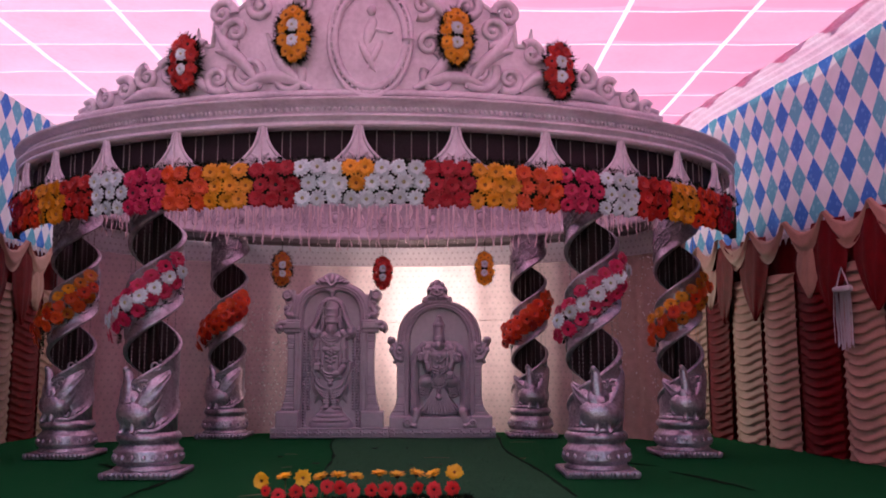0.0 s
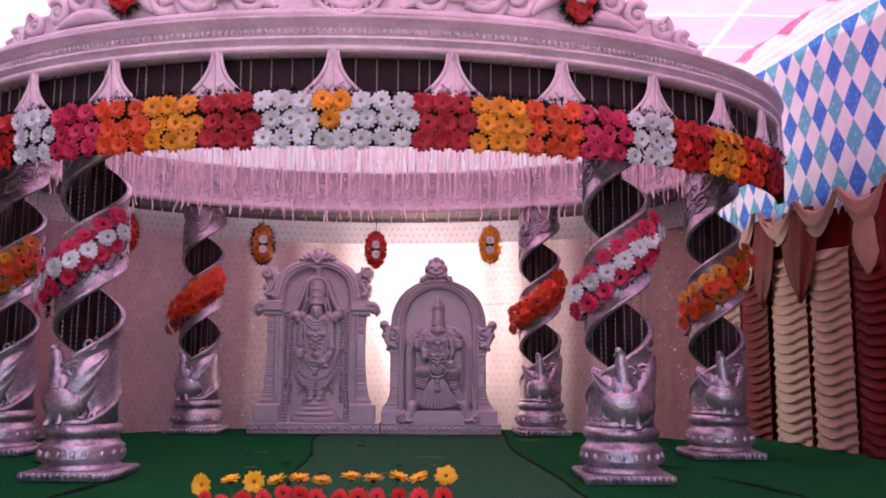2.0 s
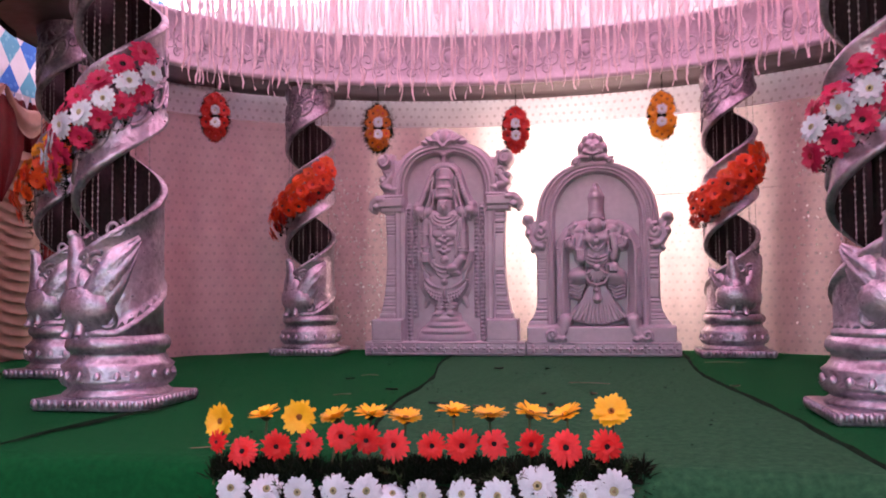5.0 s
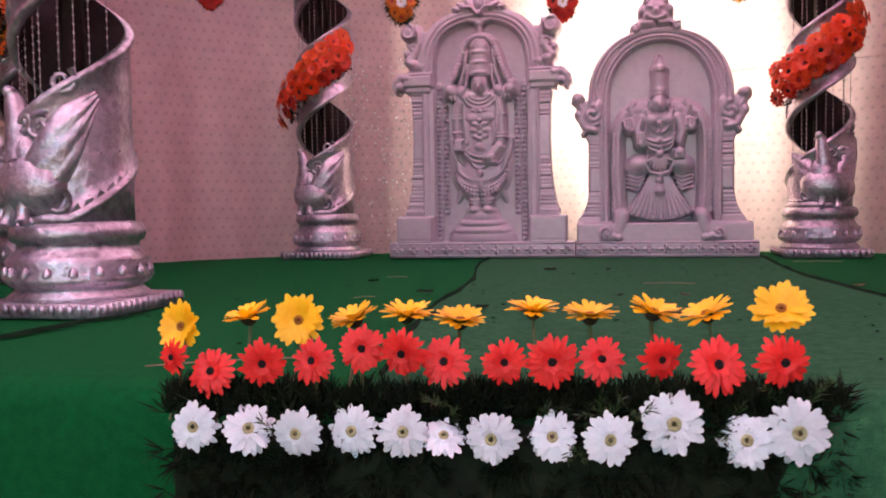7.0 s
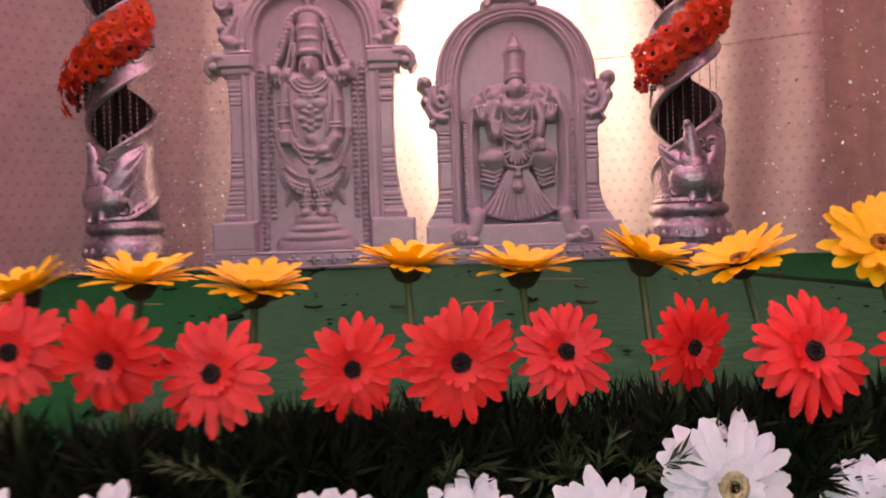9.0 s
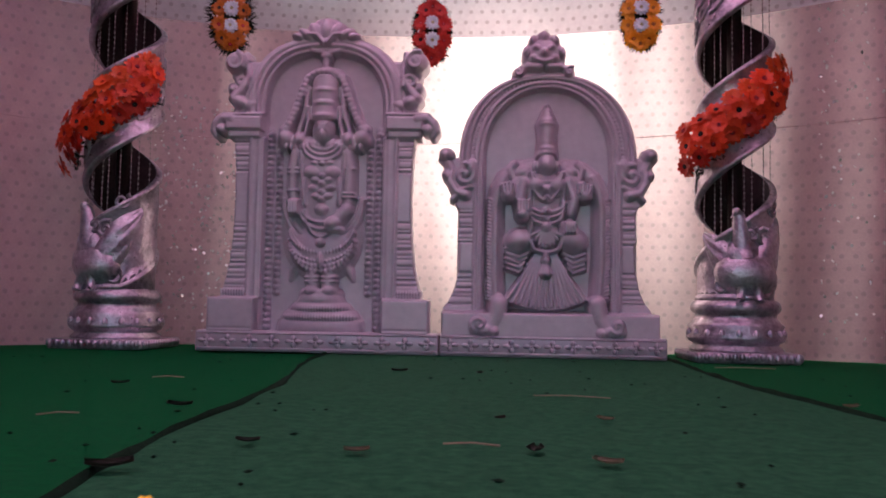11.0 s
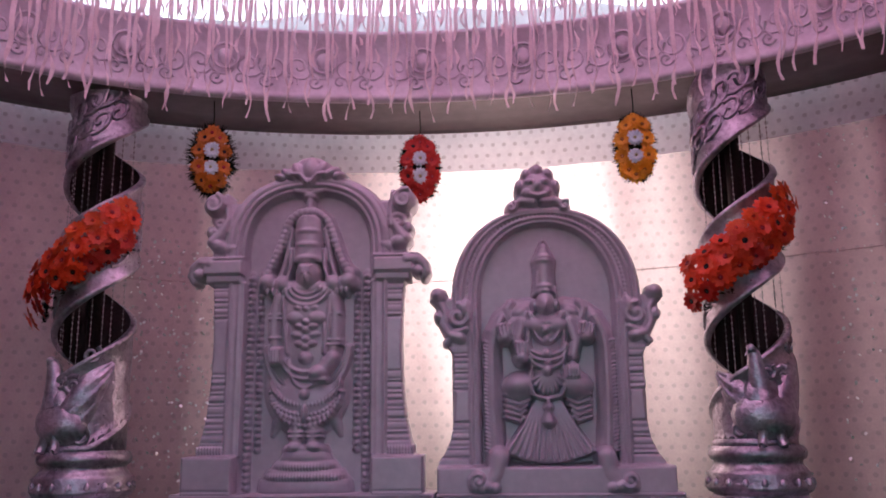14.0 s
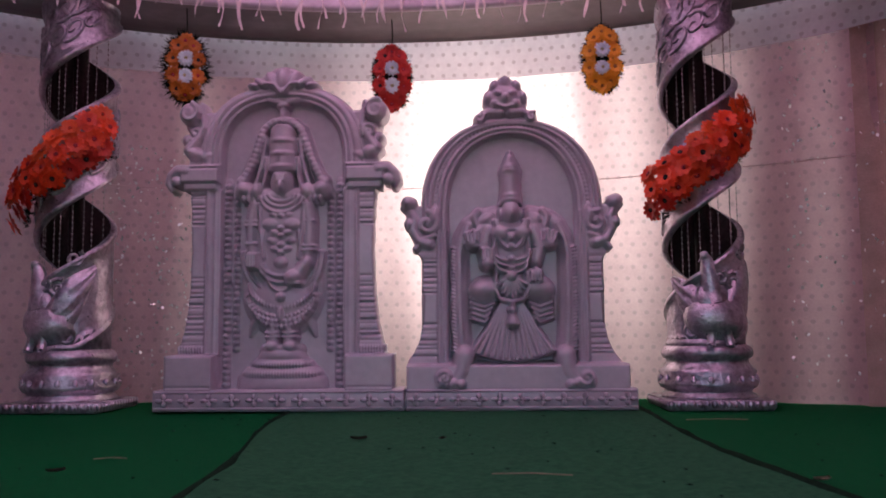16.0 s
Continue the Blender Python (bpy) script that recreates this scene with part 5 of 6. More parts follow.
        r.ridge([(s + sg * 0.2, 1.08), (s + sg * 0.215, 1.13), (s + sg * 0.19, 1.16)], 0.03, 0.01, 0.045, None, FIGURE)
        r.dome(s + sg * 0.228, 0.965, 0.045, 0.04, 0.05, 0.055, 0, FIGURE)
        for j in range(4):
            r.ridge([(s + sg * (0.195 + 0.02 * j), 0.98), (s + sg * (0.2 + 0.021 * j), 1.045 - 0.01 * abs(j - 1))], 0.0105, 0.075, 0.03, None, FIGURE)
        r.ridge([(s + sg * 0.13, 1.05), (s + sg * 0.165, 0.94), (s + sg * 0.145, 0.86)], 0.04, 0.03, 0.055, None, FIGURE)
        for z in (0.95, 0.925):
            r.ridge([(s + sg * 0.135, z), (s + sg * 0.185, z)], 0.008, 0.068, 0.014, None, FIGURE)
        zz = 0.8 if sg > 0 else 0.87
        r.dome(s + sg * 0.14, zz - 0.02, 0.045, 0.045, 0.07, 0.055, 0, FIGURE)
        for j in range(4):
            r.ridge([(s + sg * (0.11 + 0.019 * j), zz), (s + sg * (0.112 + 0.019 * j), zz + (0.06 if sg < 0 else -0.06))], 0.0105, 0.095, 0.028, None, FIGURE)
        r.ridge([(s + sg * 0.09, 1.1), (s + sg * 0.1, 0.95), (s + sg * 0.085, 0.82), (s + sg * 0.1, 0.7), (s + sg * 0.07, 0.64), (s, 0.62)], 0.014, 0.07, 0.024, None, FIGURE)
    r.dome(s, 0.73, 0.085, 0.1, 0.04, 0.06, 0, FIGURE)
    for k in range(9):
        t = -1.25 + 2.5 * k / 8
        r.ridge([(s + 0.02 * math.sin(t), 0.76), (s + 0.085 * math.sin(t), 0.76 - 0.11 * math.cos(t))], 0.009, 0.085, 0.012, None, FIGURE)
    r.dome(s, 0.775, 0.032, 0.036, 0.085, 0.035, 0, FIGURE)
    for w, z0, dip in ((0.075, 1.095, 0.05), (0.095, 1.1, 0.085), (0.085, 1.06, 0.13), (0.11, 0.92, 0.06), (0.105, 0.885, 0.055), (0.095, 0.85, 0.06)):
        r.ridge(curve_u(s, w, z0, dip), 0.0115, 0.082, 0.022, None, FIGURE)
    for z, q in ((1.0, 0.024), (0.945, 0.02), (0.87, 0.024), (0.82, 0.02)):
        r.dome(s, z, q, q, 0.09, 0.028, 0, FIGURE)
    r.ridge([(s, 0.62), (s, 0.54)], 0.014, 0.085, 0.02, None, FIGURE)
    r.dome(s, 0.575, 0.026, 0.022, 0.085, 0.03, 0, FIGURE)
    r.ridge([(s, 0.545), (s, 0.5)], 0.03, 0.085, 0.026, lambda t: 0.7 + 0.5 * t, FIGURE)
    # head and tall crown
    r.dome(s, 1.15, 0.058, 0.072, 0.05, 0.075, 0, FIGURE)
    for sg in (-1, 1):
        r.dome(s + sg * 0.062, 1.14, 0.018, 0.045, 0.04, 0.05, 0, FIGURE)
    r.dome(s, 1.14, 0.014, 0.03, 0.11, 0.022, 0, FIGURE)
    for z in np.arange(1.2, 1.47, 0.007):
        w = 0.068 - 0.012 * math.sin(math.pi * (z - 1.2) / 0.22) if z < 1.4 else 0.066 - 0.035 * ((z - 1.4) / 0.07)
        win = r.win(s - w, s + w, z, z + 0.008)
        rim = 1 + 0.14 * sum(math.exp(-((z - q) / 0.008) ** 2) for q in (1.215, 1.24, 1.39, 1.41))
        r.put(win, 0.03 + 0.07 * rim * np.sqrt(np.clip(1 - ((r.X[win] - s) / w) ** 2, 0, 1)), FIGURE)
    r.dome(s, 1.475, 0.034, 0.03, 0.04, 0.05, 0, FIGURE)
    r.dome(s, 1.508, 0.02, 0.02, 0.04, 0.045, 0, FIGURE)
    r.cut(ob, CUTS, M_IDOL)
    return ob


tall = shrine_tall()
tall.matrix_basis = pose(-0.748, 0.05, 0.012)
seated = shrine_seated()
seated.matrix_basis = pose(0.596, 0.05, 0.012)

# ---- flowers ----
def petal_ring(bm, n, r0, r1, z0, z1, w, curl, rnd, twist=0.0):
    """A ring of petals, each folded along its middle and drooping to its tip."""
    for k in range(n):
        a = 2 * math.pi * (k + twist) / n + rnd.uniform(-0.08, 0.08)
        l = r1 * rnd.uniform(0.82, 1.05)
        dz = rnd.uniform(-0.9, 0.7) * curl
        c, s = math.cos(a), math.sin(a)
        rows = []
        for t, wf in ((0.0, 0.45), (0.45, 0.95), (0.85, 0.9), (1.0, 0.3)):
            r = r0 + (l - r0) * t
            zz = z0 + (z1 - z0) * t - curl * t * t + dz * t
            rows.append([(r * c - q * w * wf * s, r * s + q * w * wf * c, zz - (0.12 * w if q == 0 else 0)) for q in (-1, 0, 1)])
        quads(bm, rows)


def disc(bm, r, z, idx=1, n=10):
    rows = [[(r * q * math.cos(t), r * q * math.sin(t), z + h) for t in (2 * math.pi * k / n for k in range(n))] for q, h in ((1.0, 0), (0.85, 0.12 * r * 3), (0.35, 0.1 * r * 2))]
    vs = quads(bm, rows, close_v=True, mat_index=idx)
    f = bm.faces.new(vs[-1])
    f.material_index = idx


def small_flower(name, material, centre, seed):
    """A simple daisy for garlands, 12 cm across, in one mesh."""
    rnd = random.Random(seed)
    bm = bmesh.new()
    for k in range(13):
        a = 2 * math.pi * k / 13 + rnd.uniform(-0.06, 0.06)
        l, w, c, s = 0.062 * rnd.uniform(0.88, 1.05), 0.0142, math.cos(a), math.sin(a)
        rows = []
        for t, wf in ((0.15, 0.5), (0.65, 1.0), (1.0, 0.45)):
            rows.append([(l * t * c - q * w * wf * s, l * t * s + q * w * wf * c, 0.012 + 0.008 * t - 0.016 * t * t - (0.002 if q == 0 else 0) + 0.002 * (k % 2)) for q in (-1, 0, 1)])
        quads(bm, rows)
    for k in range(9):
        a = 2 * math.pi * (k + 0.5) / 9 + rnd.uniform(-0.1, 0.1)
        l, w, c, s = 0.042 * rnd.uniform(0.85, 1.1), 0.0115, math.cos(a), math.sin(a)
        rows = []
        for t, wf in ((0.2, 0.5), (0.7, 1.0), (1.0, 0.5)):
            rows.append([(l * t * c - q * w * wf * s, l * t * s + q * w * wf * c, 0.016 + 0.013 * t - (0.002 if q == 0 else 0)) for q in (-1, 0, 1)])
        quads(bm, rows)
    disc(bm, 0.014, 0.016, 1, 7)
    for f in bm.faces:
        f.smooth = True
    me = bpy.data.meshes.new(name)
    bm.to_mesh(me)
    bm.free()
    me.materials.append(material)
    me.materials.append(centre)
    return me


SMALL = {}
for key, (material, centre) in {"white": (P_WHITE, C_GREEN), "darkred": (P_DARKRED, C_DARK), "scarlet": (P_SCARLET, C_DARK), "pink": (P_PINK, C_DARK), "orange": (P_ORANGE, P_FLAME),
                                "flame": (P_FLAME, C_DARK), "yellow": (P_GOLD, C_YELLOW), "amber": (P_AMBER, C_DARK)}.items():
    plain = P_DARKRED if centre is C_DARK else centre
    SMALL[key] = [small_flower("daisy_" + key, material, (centre, plain, plain)[q], 11 + q) for q in range(3)]
RND = random.Random(21)


def put_flower(parent, key, m, size=1.0):
    ob = new("flower", RND.choice(SMALL[key]))
    ob.parent = parent
    tilt = Euler((RND.uniform(-0.22, 0.22), RND.uniform(-0.22, 0.22), RND.uniform(0, 6.28))).to_matrix().to_4x4()
    ob.matrix_basis = m @ tilt @ Matrix.Scale(size * RND.uniform(0.9, 1.1), 4)
    return ob


def needles(bm, p, d, count, length, width, rnd, droop=0.0):
    """A tuft of narrow leaves that spread from p round the way d."""
    d = Vector(d).normalized()
    for k in range(count):
        e = (d + Vector((rnd.uniform(-1, 1), rnd.uniform(-1, 1), rnd.uniform(-1, 1))) * 0.85).normalized()
        e.z -= droop
        l = length * rnd.uniform(0.5, 1.1)
        s = e.cross(Vector((rnd.uniform(-1, 1), rnd.uniform(-1, 1), rnd.uniform(-1, 1)))).normalized() * width
        o = Vector(p)
        bm.faces.new([bm.verts.new(q) for q in (o - s * 0.4, o + e * l * 0.5 - s, o + e * l, o + e * l * 0.5 + s)])


# the band of flowers round the ring, patch by patch
order = ["darkred", "yellow", "orange", "pink", "white", "scarlet", "yellow", "flame", "darkred"]
W = 0.1235
def flower_patch(key, s_mid, cols, accent=None):
    a = phi_at(s_mid)
    words = {"white": "white", "darkred": "crimson", "yellow": "golden yellow", "orange": "orange", "pink": "magenta pink", "scarlet": "scarlet", "flame": "flame orange"}[key]
    ob = thing("daisy_cluster", pose(0, 0, 0), words + " gerbera daisies pinned in rows along the canopy edge", "flowers", "flower panels round the canopy")
    for r in range(3):
        for c in range(cols):
            q = phi_at(s_mid + (c - (cols - 1) / 2) * W + (0.03 if r == 1 else -0.01) + RND.uniform(-0.01, 0.01))
            n = outward(q)
            p = oval(q, 0.075 - 0.012 * r + RND.uniform(-0.014, 0.014), 2.448 - 0.116 * r + RND.uniform(-0.01, 0.01) + (0.0 if key != "white" else 0.006))
            k2 = key
            if accent and ((r == 0 and c in (3, 4)) or (r == 1 and c == 3)):
                k2 = accent
            put_flower(ob, k2, facing(p, n + Vector((0, 0, -0.12 * (r - 0.6)))), 1.2)


flower_patch("white", 0.02, 8, "yellow")
for sg in (-1, 1):
    s = 0.02 + sg * (4 * W + 1.5 * W)
    for k, key in enumerate(order):
        flower_patch(key, s, 3)
        s += sg * 3 * W
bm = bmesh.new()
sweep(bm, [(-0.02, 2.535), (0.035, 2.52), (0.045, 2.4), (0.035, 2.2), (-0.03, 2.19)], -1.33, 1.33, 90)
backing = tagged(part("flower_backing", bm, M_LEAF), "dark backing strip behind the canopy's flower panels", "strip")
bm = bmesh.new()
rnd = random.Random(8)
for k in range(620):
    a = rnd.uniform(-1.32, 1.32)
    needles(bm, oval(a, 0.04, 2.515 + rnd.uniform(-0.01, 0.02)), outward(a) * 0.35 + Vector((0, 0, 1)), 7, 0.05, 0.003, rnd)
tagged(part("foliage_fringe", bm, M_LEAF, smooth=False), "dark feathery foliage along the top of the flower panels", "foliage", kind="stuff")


def oval_garland(p, n, petals, hang=0.0, scale=1.0, leaf=0.055):
    """An upright oval of flowers round two white ones, on dark foliage."""
    words = {"scarlet": "red", "yellow": "golden yellow", "amber": "amber brown"}[petals]
    ob = thing("oval_garland", pose(0, 0, 0), "small oval garland of " + words + " daisies round two white ones", "garland", "oval garlands")
    n = Vector(n).normalized()
    side = Vector((0, 0, 1)).cross(n).normalized()
    rnd = random.Random(int(1000 * abs(p.x)) + 3)
    for k in range(10):
        t = 2 * math.pi * (k + 0.5) / 10
        put_flower(ob, petals, facing(p + side * 0.082 * scale * math.cos(t) + Vector((0, 0, 0.185 * scale * math.sin(t))) + n * 0.03, n + side * 0.3 * math.cos(t) + Vector((0, 0, 0.25 * math.sin(t)))), 1.05 * scale)
    for dz in (0.062, -0.062):
        put_flower(ob, "white", facing(p + Vector((0, 0, dz * scale)) + n * 0.055, n), 0.9 * scale)
    bm = bmesh.new()
    for k in range(90):
        t = rnd.uniform(0, 6.283)
        o = p + side * 0.1 * scale * math.cos(t) + Vector((0, 0, 0.2 * scale * math.sin(t)))
        needles(bm, o, side * math.cos(t) + Vector((0, 0, math.sin(t))) + n * 0.1, 9, leaf * scale, 0.004, rnd)
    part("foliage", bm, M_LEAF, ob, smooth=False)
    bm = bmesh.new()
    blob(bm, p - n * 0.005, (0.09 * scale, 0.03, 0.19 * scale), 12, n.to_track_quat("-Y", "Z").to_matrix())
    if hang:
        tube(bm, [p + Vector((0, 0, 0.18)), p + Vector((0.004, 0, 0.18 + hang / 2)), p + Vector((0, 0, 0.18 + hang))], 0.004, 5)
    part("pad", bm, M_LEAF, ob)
    return ob


for x, z, key in ((-1.49, 3.4, "scarlet"), (1.62, 3.36, "scarlet"), (-0.56, 3.58, "yellow"), (0.76, 3.57, "yellow")):
    oval_garland(on_crest(x, 0.06, z), outward(math.asin((x - XC) / RA)), key, 0.0, 1.0, 0.095)
for a, key, dz in ((-0.035, "scarlet", -0.03), (0.4, "yellow", 0.01), (-0.46, "amber", -0.0), (-1.02, "scarlet", 0.02)):
    p = oval(math.pi - a, -0.56, 2.16 + dz)
    oval_garland(p, (0.1 - p.x * 0.15, -1, -0.1), key, 0.22, 0.93, 0.095 if key == "amber" else 0.065)


def pillar_garland(px, py, rows, words, rad=0.235):
    """Rows of flowers wound up the front of a pillar along its band."""
    ob = thing("pillar_garland", pose(0, 0, 0), words + " daisies wound up a silver spiral pillar", "garland", "pillar garlands")
    n = 8 if py > 0 else 7
    for r, keys in enumerate(rows):
        for k in range(n):
            u = k / (n - 1)
            th = -1.2 + 2.1 * u + (0.1 if r == 1 else 0)
            zc = FRONT_GAP + GAP + 0.31 + 1.4 * PITCH * th / (2 * math.pi) + (len(rows) - 1) * 0.052 - r * 0.104
            o = rad + 0.05 + 0.05 * (1 - u) ** 2 + RND.uniform(-0.01, 0.015) + (0.02 if r == 1 else 0)
            a = -math.pi / 2 + th
            d = Vector((math.cos(a), math.sin(a), 0.45 - 0.4 * r))
            put_flower(ob, RND.choice(keys), facing(Vector((px + o * math.cos(a), py + o * math.sin(a), zc + RND.uniform(-0.018, 0.018))), d), 1.26 if py > 0 else 1.18)
    bm = bmesh.new()
    rnd = random.Random(int(px * 10 + 70))
    for k in range(110):
        th = rnd.uniform(-1.4, 1.15)
        a = -math.pi / 2 + th
        zc = FRONT_GAP + GAP + 0.28 + 1.35 * PITCH * th / (2 * math.pi) + rnd.uniform(-0.17, 0.14)
        needles(bm, (px + (rad + 0.03) * math.cos(a), py + (rad + 0.03) * math.sin(a), zc), (math.cos(a), math.sin(a), rnd.uniform(-1, 0.6)), 6, 0.055, 0.004, rnd)
    part("foliage", bm, M_LEAF, ob, smooth=False)


SETS = ([["pink"], ["white"], ["pink"]], [["amber", "yellow"], ["flame", "orange"], ["amber", "orange"]], [["orange", "flame"], ["flame"], ["scarlet", "flame"]])
WORDS = ("magenta and white", "amber and orange", "orange-red")
for k, (x, y) in enumerate(PILLARS):
    pillar_garland(x, y, SETS[k // 2], WORDS[k // 2])

# ---- streamers that hang inside the ring ----
streamers = thing("streamer_curtain", pose(0, 0, 0), "pale pink crinkled paper streamers hung inside the canopy", "streamers")
rnd = random.Random(31)


def streamer(a, inset, z0, low, w, steps):
    """One crinkled ribbon that curls towards its end."""
    p = oval(a, inset, 0)
    side, n = Vector((-outward(a).y, outward(a).x, 0)), outward(a)
    ph, tw = rnd.uniform(0, 6), rnd.uniform(0.6, 1.8)
    bm = bmesh.new()
    rows = []
    for j in range(steps + 1):
        t = j / steps
        z = z0 + (low - z0) * t
        aa = 0.9 * math.sin(ph + tw * t * 3) + 1.4 * t ** 3 * math.sin(26 * t + ph)
        wig = 0.008 * math.sin(8 * t + ph) + 0.02 * t ** 5 * math.sin(30 * t + ph)
        half = w * (1 - 0.35 * t ** 4)
        rows.append([p + side * (wig + half * q * math.cos(aa)) + n * (half * q * math.sin(aa)) + Vector((0, 0, z)) for q in (-1, 1)])
    quads(bm, rows)
    part("streamer", bm, M_STRING, streamers)


for k in range(290):
    a = math.pi + 1.25 * (2 * (k + rnd.uniform(-0.4, 0.4)) / 289 - 1)
    low = 2.44 + rnd.uniform(-0.07, 0.09) if k % 5 < 2 else (2.97 + rnd.uniform(-0.06, 0.08) if k % 5 < 4 else rnd.uniform(2.6, 2.9))
    streamer(a, -0.72 - rnd.uniform(0, 0.1), 3.8, low, rnd.uniform(0.009, 0.0165), 26)
for k in range(56):
    a = math.pi + (1 if k % 2 else -1) * (1.25 + 0.7 * (k + 0.5) / 56)
    streamer(a, -0.68 - rnd.uniform(0, 0.04), 3.04, 2.43 + rnd.uniform(-0.09, 0.14), rnd.uniform(0.009, 0.015), 12)
bm = bmesh.new()
sweep(bm, [(-0.74, 3.8), (-0.79, 3.8), (-0.79, 3.82), (-0.74, 3.82), (-0.74, 3.8)], math.pi - 1.26, math.pi + 1.26, 60)
for k in range(7):
    p = oval(math.pi + (k - 3) * 0.4, -0.765, 3.81)
    tube(bm, [p, p + Vector((0, 0, 0.37))], 0.003, 5)
tagged(part("streamer_rail", bm, M_RIB), "thin pale bowed rail that carries the streamers", "rail")

# ---- flower row on the edge of the stage ----
def gerbera(name, kind_key, m, dia, label):
    material, centre, rc = {"red": (P_RED, C_DARK, 0.105), "white": (P_WHITE, C_GREEN, 0.15), "yellow": (P_YELLOW, C_YELLOW, 0.12)}[kind_key]
    rnd = random.Random(int(m.translation.x * 1000) + len(name))
    bm = bmesh.new()
    R0 = dia / 2
    cup = 0.32 * R0 if kind_key == "yellow" else 0.0
    pw = 0.86 if kind_key == "red" else 1.1
    petal_ring(bm, 21, 0.12 * R0, R0, 0.0, 0.06 * R0 + cup, R0 * 0.125 * pw, 0.2 * R0, rnd)
    petal_ring(bm, 18, 0.12 * R0, R0 * 0.88, 0.05 * R0, 0.19 * R0 + 1.1 * cup, R0 * 0.11 * pw, 0.14 * R0, rnd, 0.5)
    petal_ring(bm, 16, 0.1 * R0, R0 * 0.42, 0.08 * R0, 0.22 * R0, R0 * 0.06, 0.02 * R0, rnd, 0.2)
    ob = part(name, bm, material, row, label)
    ob.matrix_basis = m
    bm = bmesh.new()
    disc(bm, R0 * rc * 1.5, 0.1 * R0, 0, 14)
    for k in range(22):
        t, r = 2.4 * k, R0 * rc * 1.4 * math.sqrt(k / 22)
        blob(bm, (r * math.cos(t), r * math.sin(t), 0.13 * R0), (0.0022, 0.0022, 0.003), 4)
    part("flower_centre", bm, centre, ob)
    bm = bmesh.new()
    lathe(bm, [(R0 * 0.07, -0.3 * R0), (R0 * 0.2, -0.24 * R0), (R0 * 0.3, -0.08 * R0), (R0 * 0.34, 0.03 * R0)], 12)
    part("calyx", bm, M_CALYX, ob)
    bm = bmesh.new()
    base = m.inverted() @ Vector((m.translation.x + rnd.uniform(-0.012, 0.012), -4.835 + rnd.uniform(-0.012, 0.012), -0.05))
    tip = Vector((0, 0, -0.24 * R0))
    mid = (base + tip) / 2 + Vector((0, 0, -0.2 * R0))
    tube(bm, [tip, tip * 0.4 + mid * 0.6, mid * 0.5 + base * 0.5, base], 0.0042, 6)
    part("stem", bm, M_STEM, ob)


row = thing("flower_arrangement", pose(0.2, -4.92, 0, 0, 0, 7) @ pose(-0.2, 4.9, 0), "yellow, coral red and white gerberas in dark foliage on stage edge", "flowers")
RX = (-0.554, -0.469, -0.352, -0.251, -0.144, -0.056, 0.029, 0.155, 0.253, 0.355, 0.473, 0.583, 0.714)
RH = (0.097, 0.066, 0.087, 0.088, 0.114, 0.107, 0.085, 0.087, 0.090, 0.090, 0.093, 0.084, 0.088)
RD = (0.08, 0.112, 0.11, 0.105, 0.105, 0.108, 0.115, 0.1, 0.118, 0.106, 0.098, 0.126, 0.118)
RT = (-0.5, -0.1, 0.15, -0.25, 0.1, -0.15, -0.1, 0.1, 0.0, 0.12, 0.35, 0.05, 0.1)
for x, z, d, t in zip(RX, RH, RD, RT):
    gerbera("gerbera", "red", facing((x, -4.872 + 0.015 * math.sin(x * 40), z), (t, -1, 0.12 + 0.3 * math.sin(x * 23)), x * 50), d, "coral red gerbera with a dark centre")
WX = (-0.491, -0.379, -0.272, -0.159, -0.051, 0.030, 0.129, 0.252, 0.363, 0.490, 0.634, 0.728)
WH = (-0.032, -0.040, -0.043, -0.043, -0.038, -0.053, -0.052, -0.052, -0.050, -0.022, -0.055, -0.034)
WD = (0.11, 0.115, 0.112, 0.112, 0.112, 0.098, 0.118, 0.108, 0.116, 0.14, 0.118, 0.138)
for k, (x, z, d) in enumerate(zip(WX, WH, WD)):
    up = 1.1 if k == 5 else (0.55 if k == 1 else 0.12 + 0.12 * math.sin(k * 2.1))
    gerbera("gerbera", "white", facing((x, -4.915 + 0.012 * math.sin(x * 31), z - 0.008), (0.25 * math.sin(k * 1.7), -1, up), k), d, "white gerbera with a pale green centre")
YX = (-0.588, -0.435, -0.309, -0.187, -0.067, 0.055, 0.217, 0.341, 0.478, 0.597, 0.747)
YH = (0.155, 0.173, 0.171, 0.167, 0.177, 0.165, 0.184, 0.174, 0.182, 0.174, 0.188)
YU = (0.25, 2.6, 0.2, 1.6, 3.2, 1.5, 4.0, 3.2, 1.5, 1.3, 0.9)
YS = (-0.7, -1.2, -0.1, -0.9, 0.2, 0.3, 0.3, 0.1, 0.7, -0.9, -0.35)
for k, (x, z, u, sd) in enumerate(zip(YX, YH, YU, YS)):
    back = -1.3 if u < 2 else -1.8
    gerbera("gerbera", "yellow", facing((x, -4.725 + 0.015 * math.sin(k * 2.3), z - 0.012), (sd * 0.6, back * (0.8 if k in (0, 2, 10) else 0.2), u), k * 1.3), 0.125 if k != 10 else 0.135, "golden yellow gerbera on a tall stem")
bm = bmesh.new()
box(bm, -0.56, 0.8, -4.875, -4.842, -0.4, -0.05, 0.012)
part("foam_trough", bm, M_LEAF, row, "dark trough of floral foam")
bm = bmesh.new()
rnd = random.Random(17)
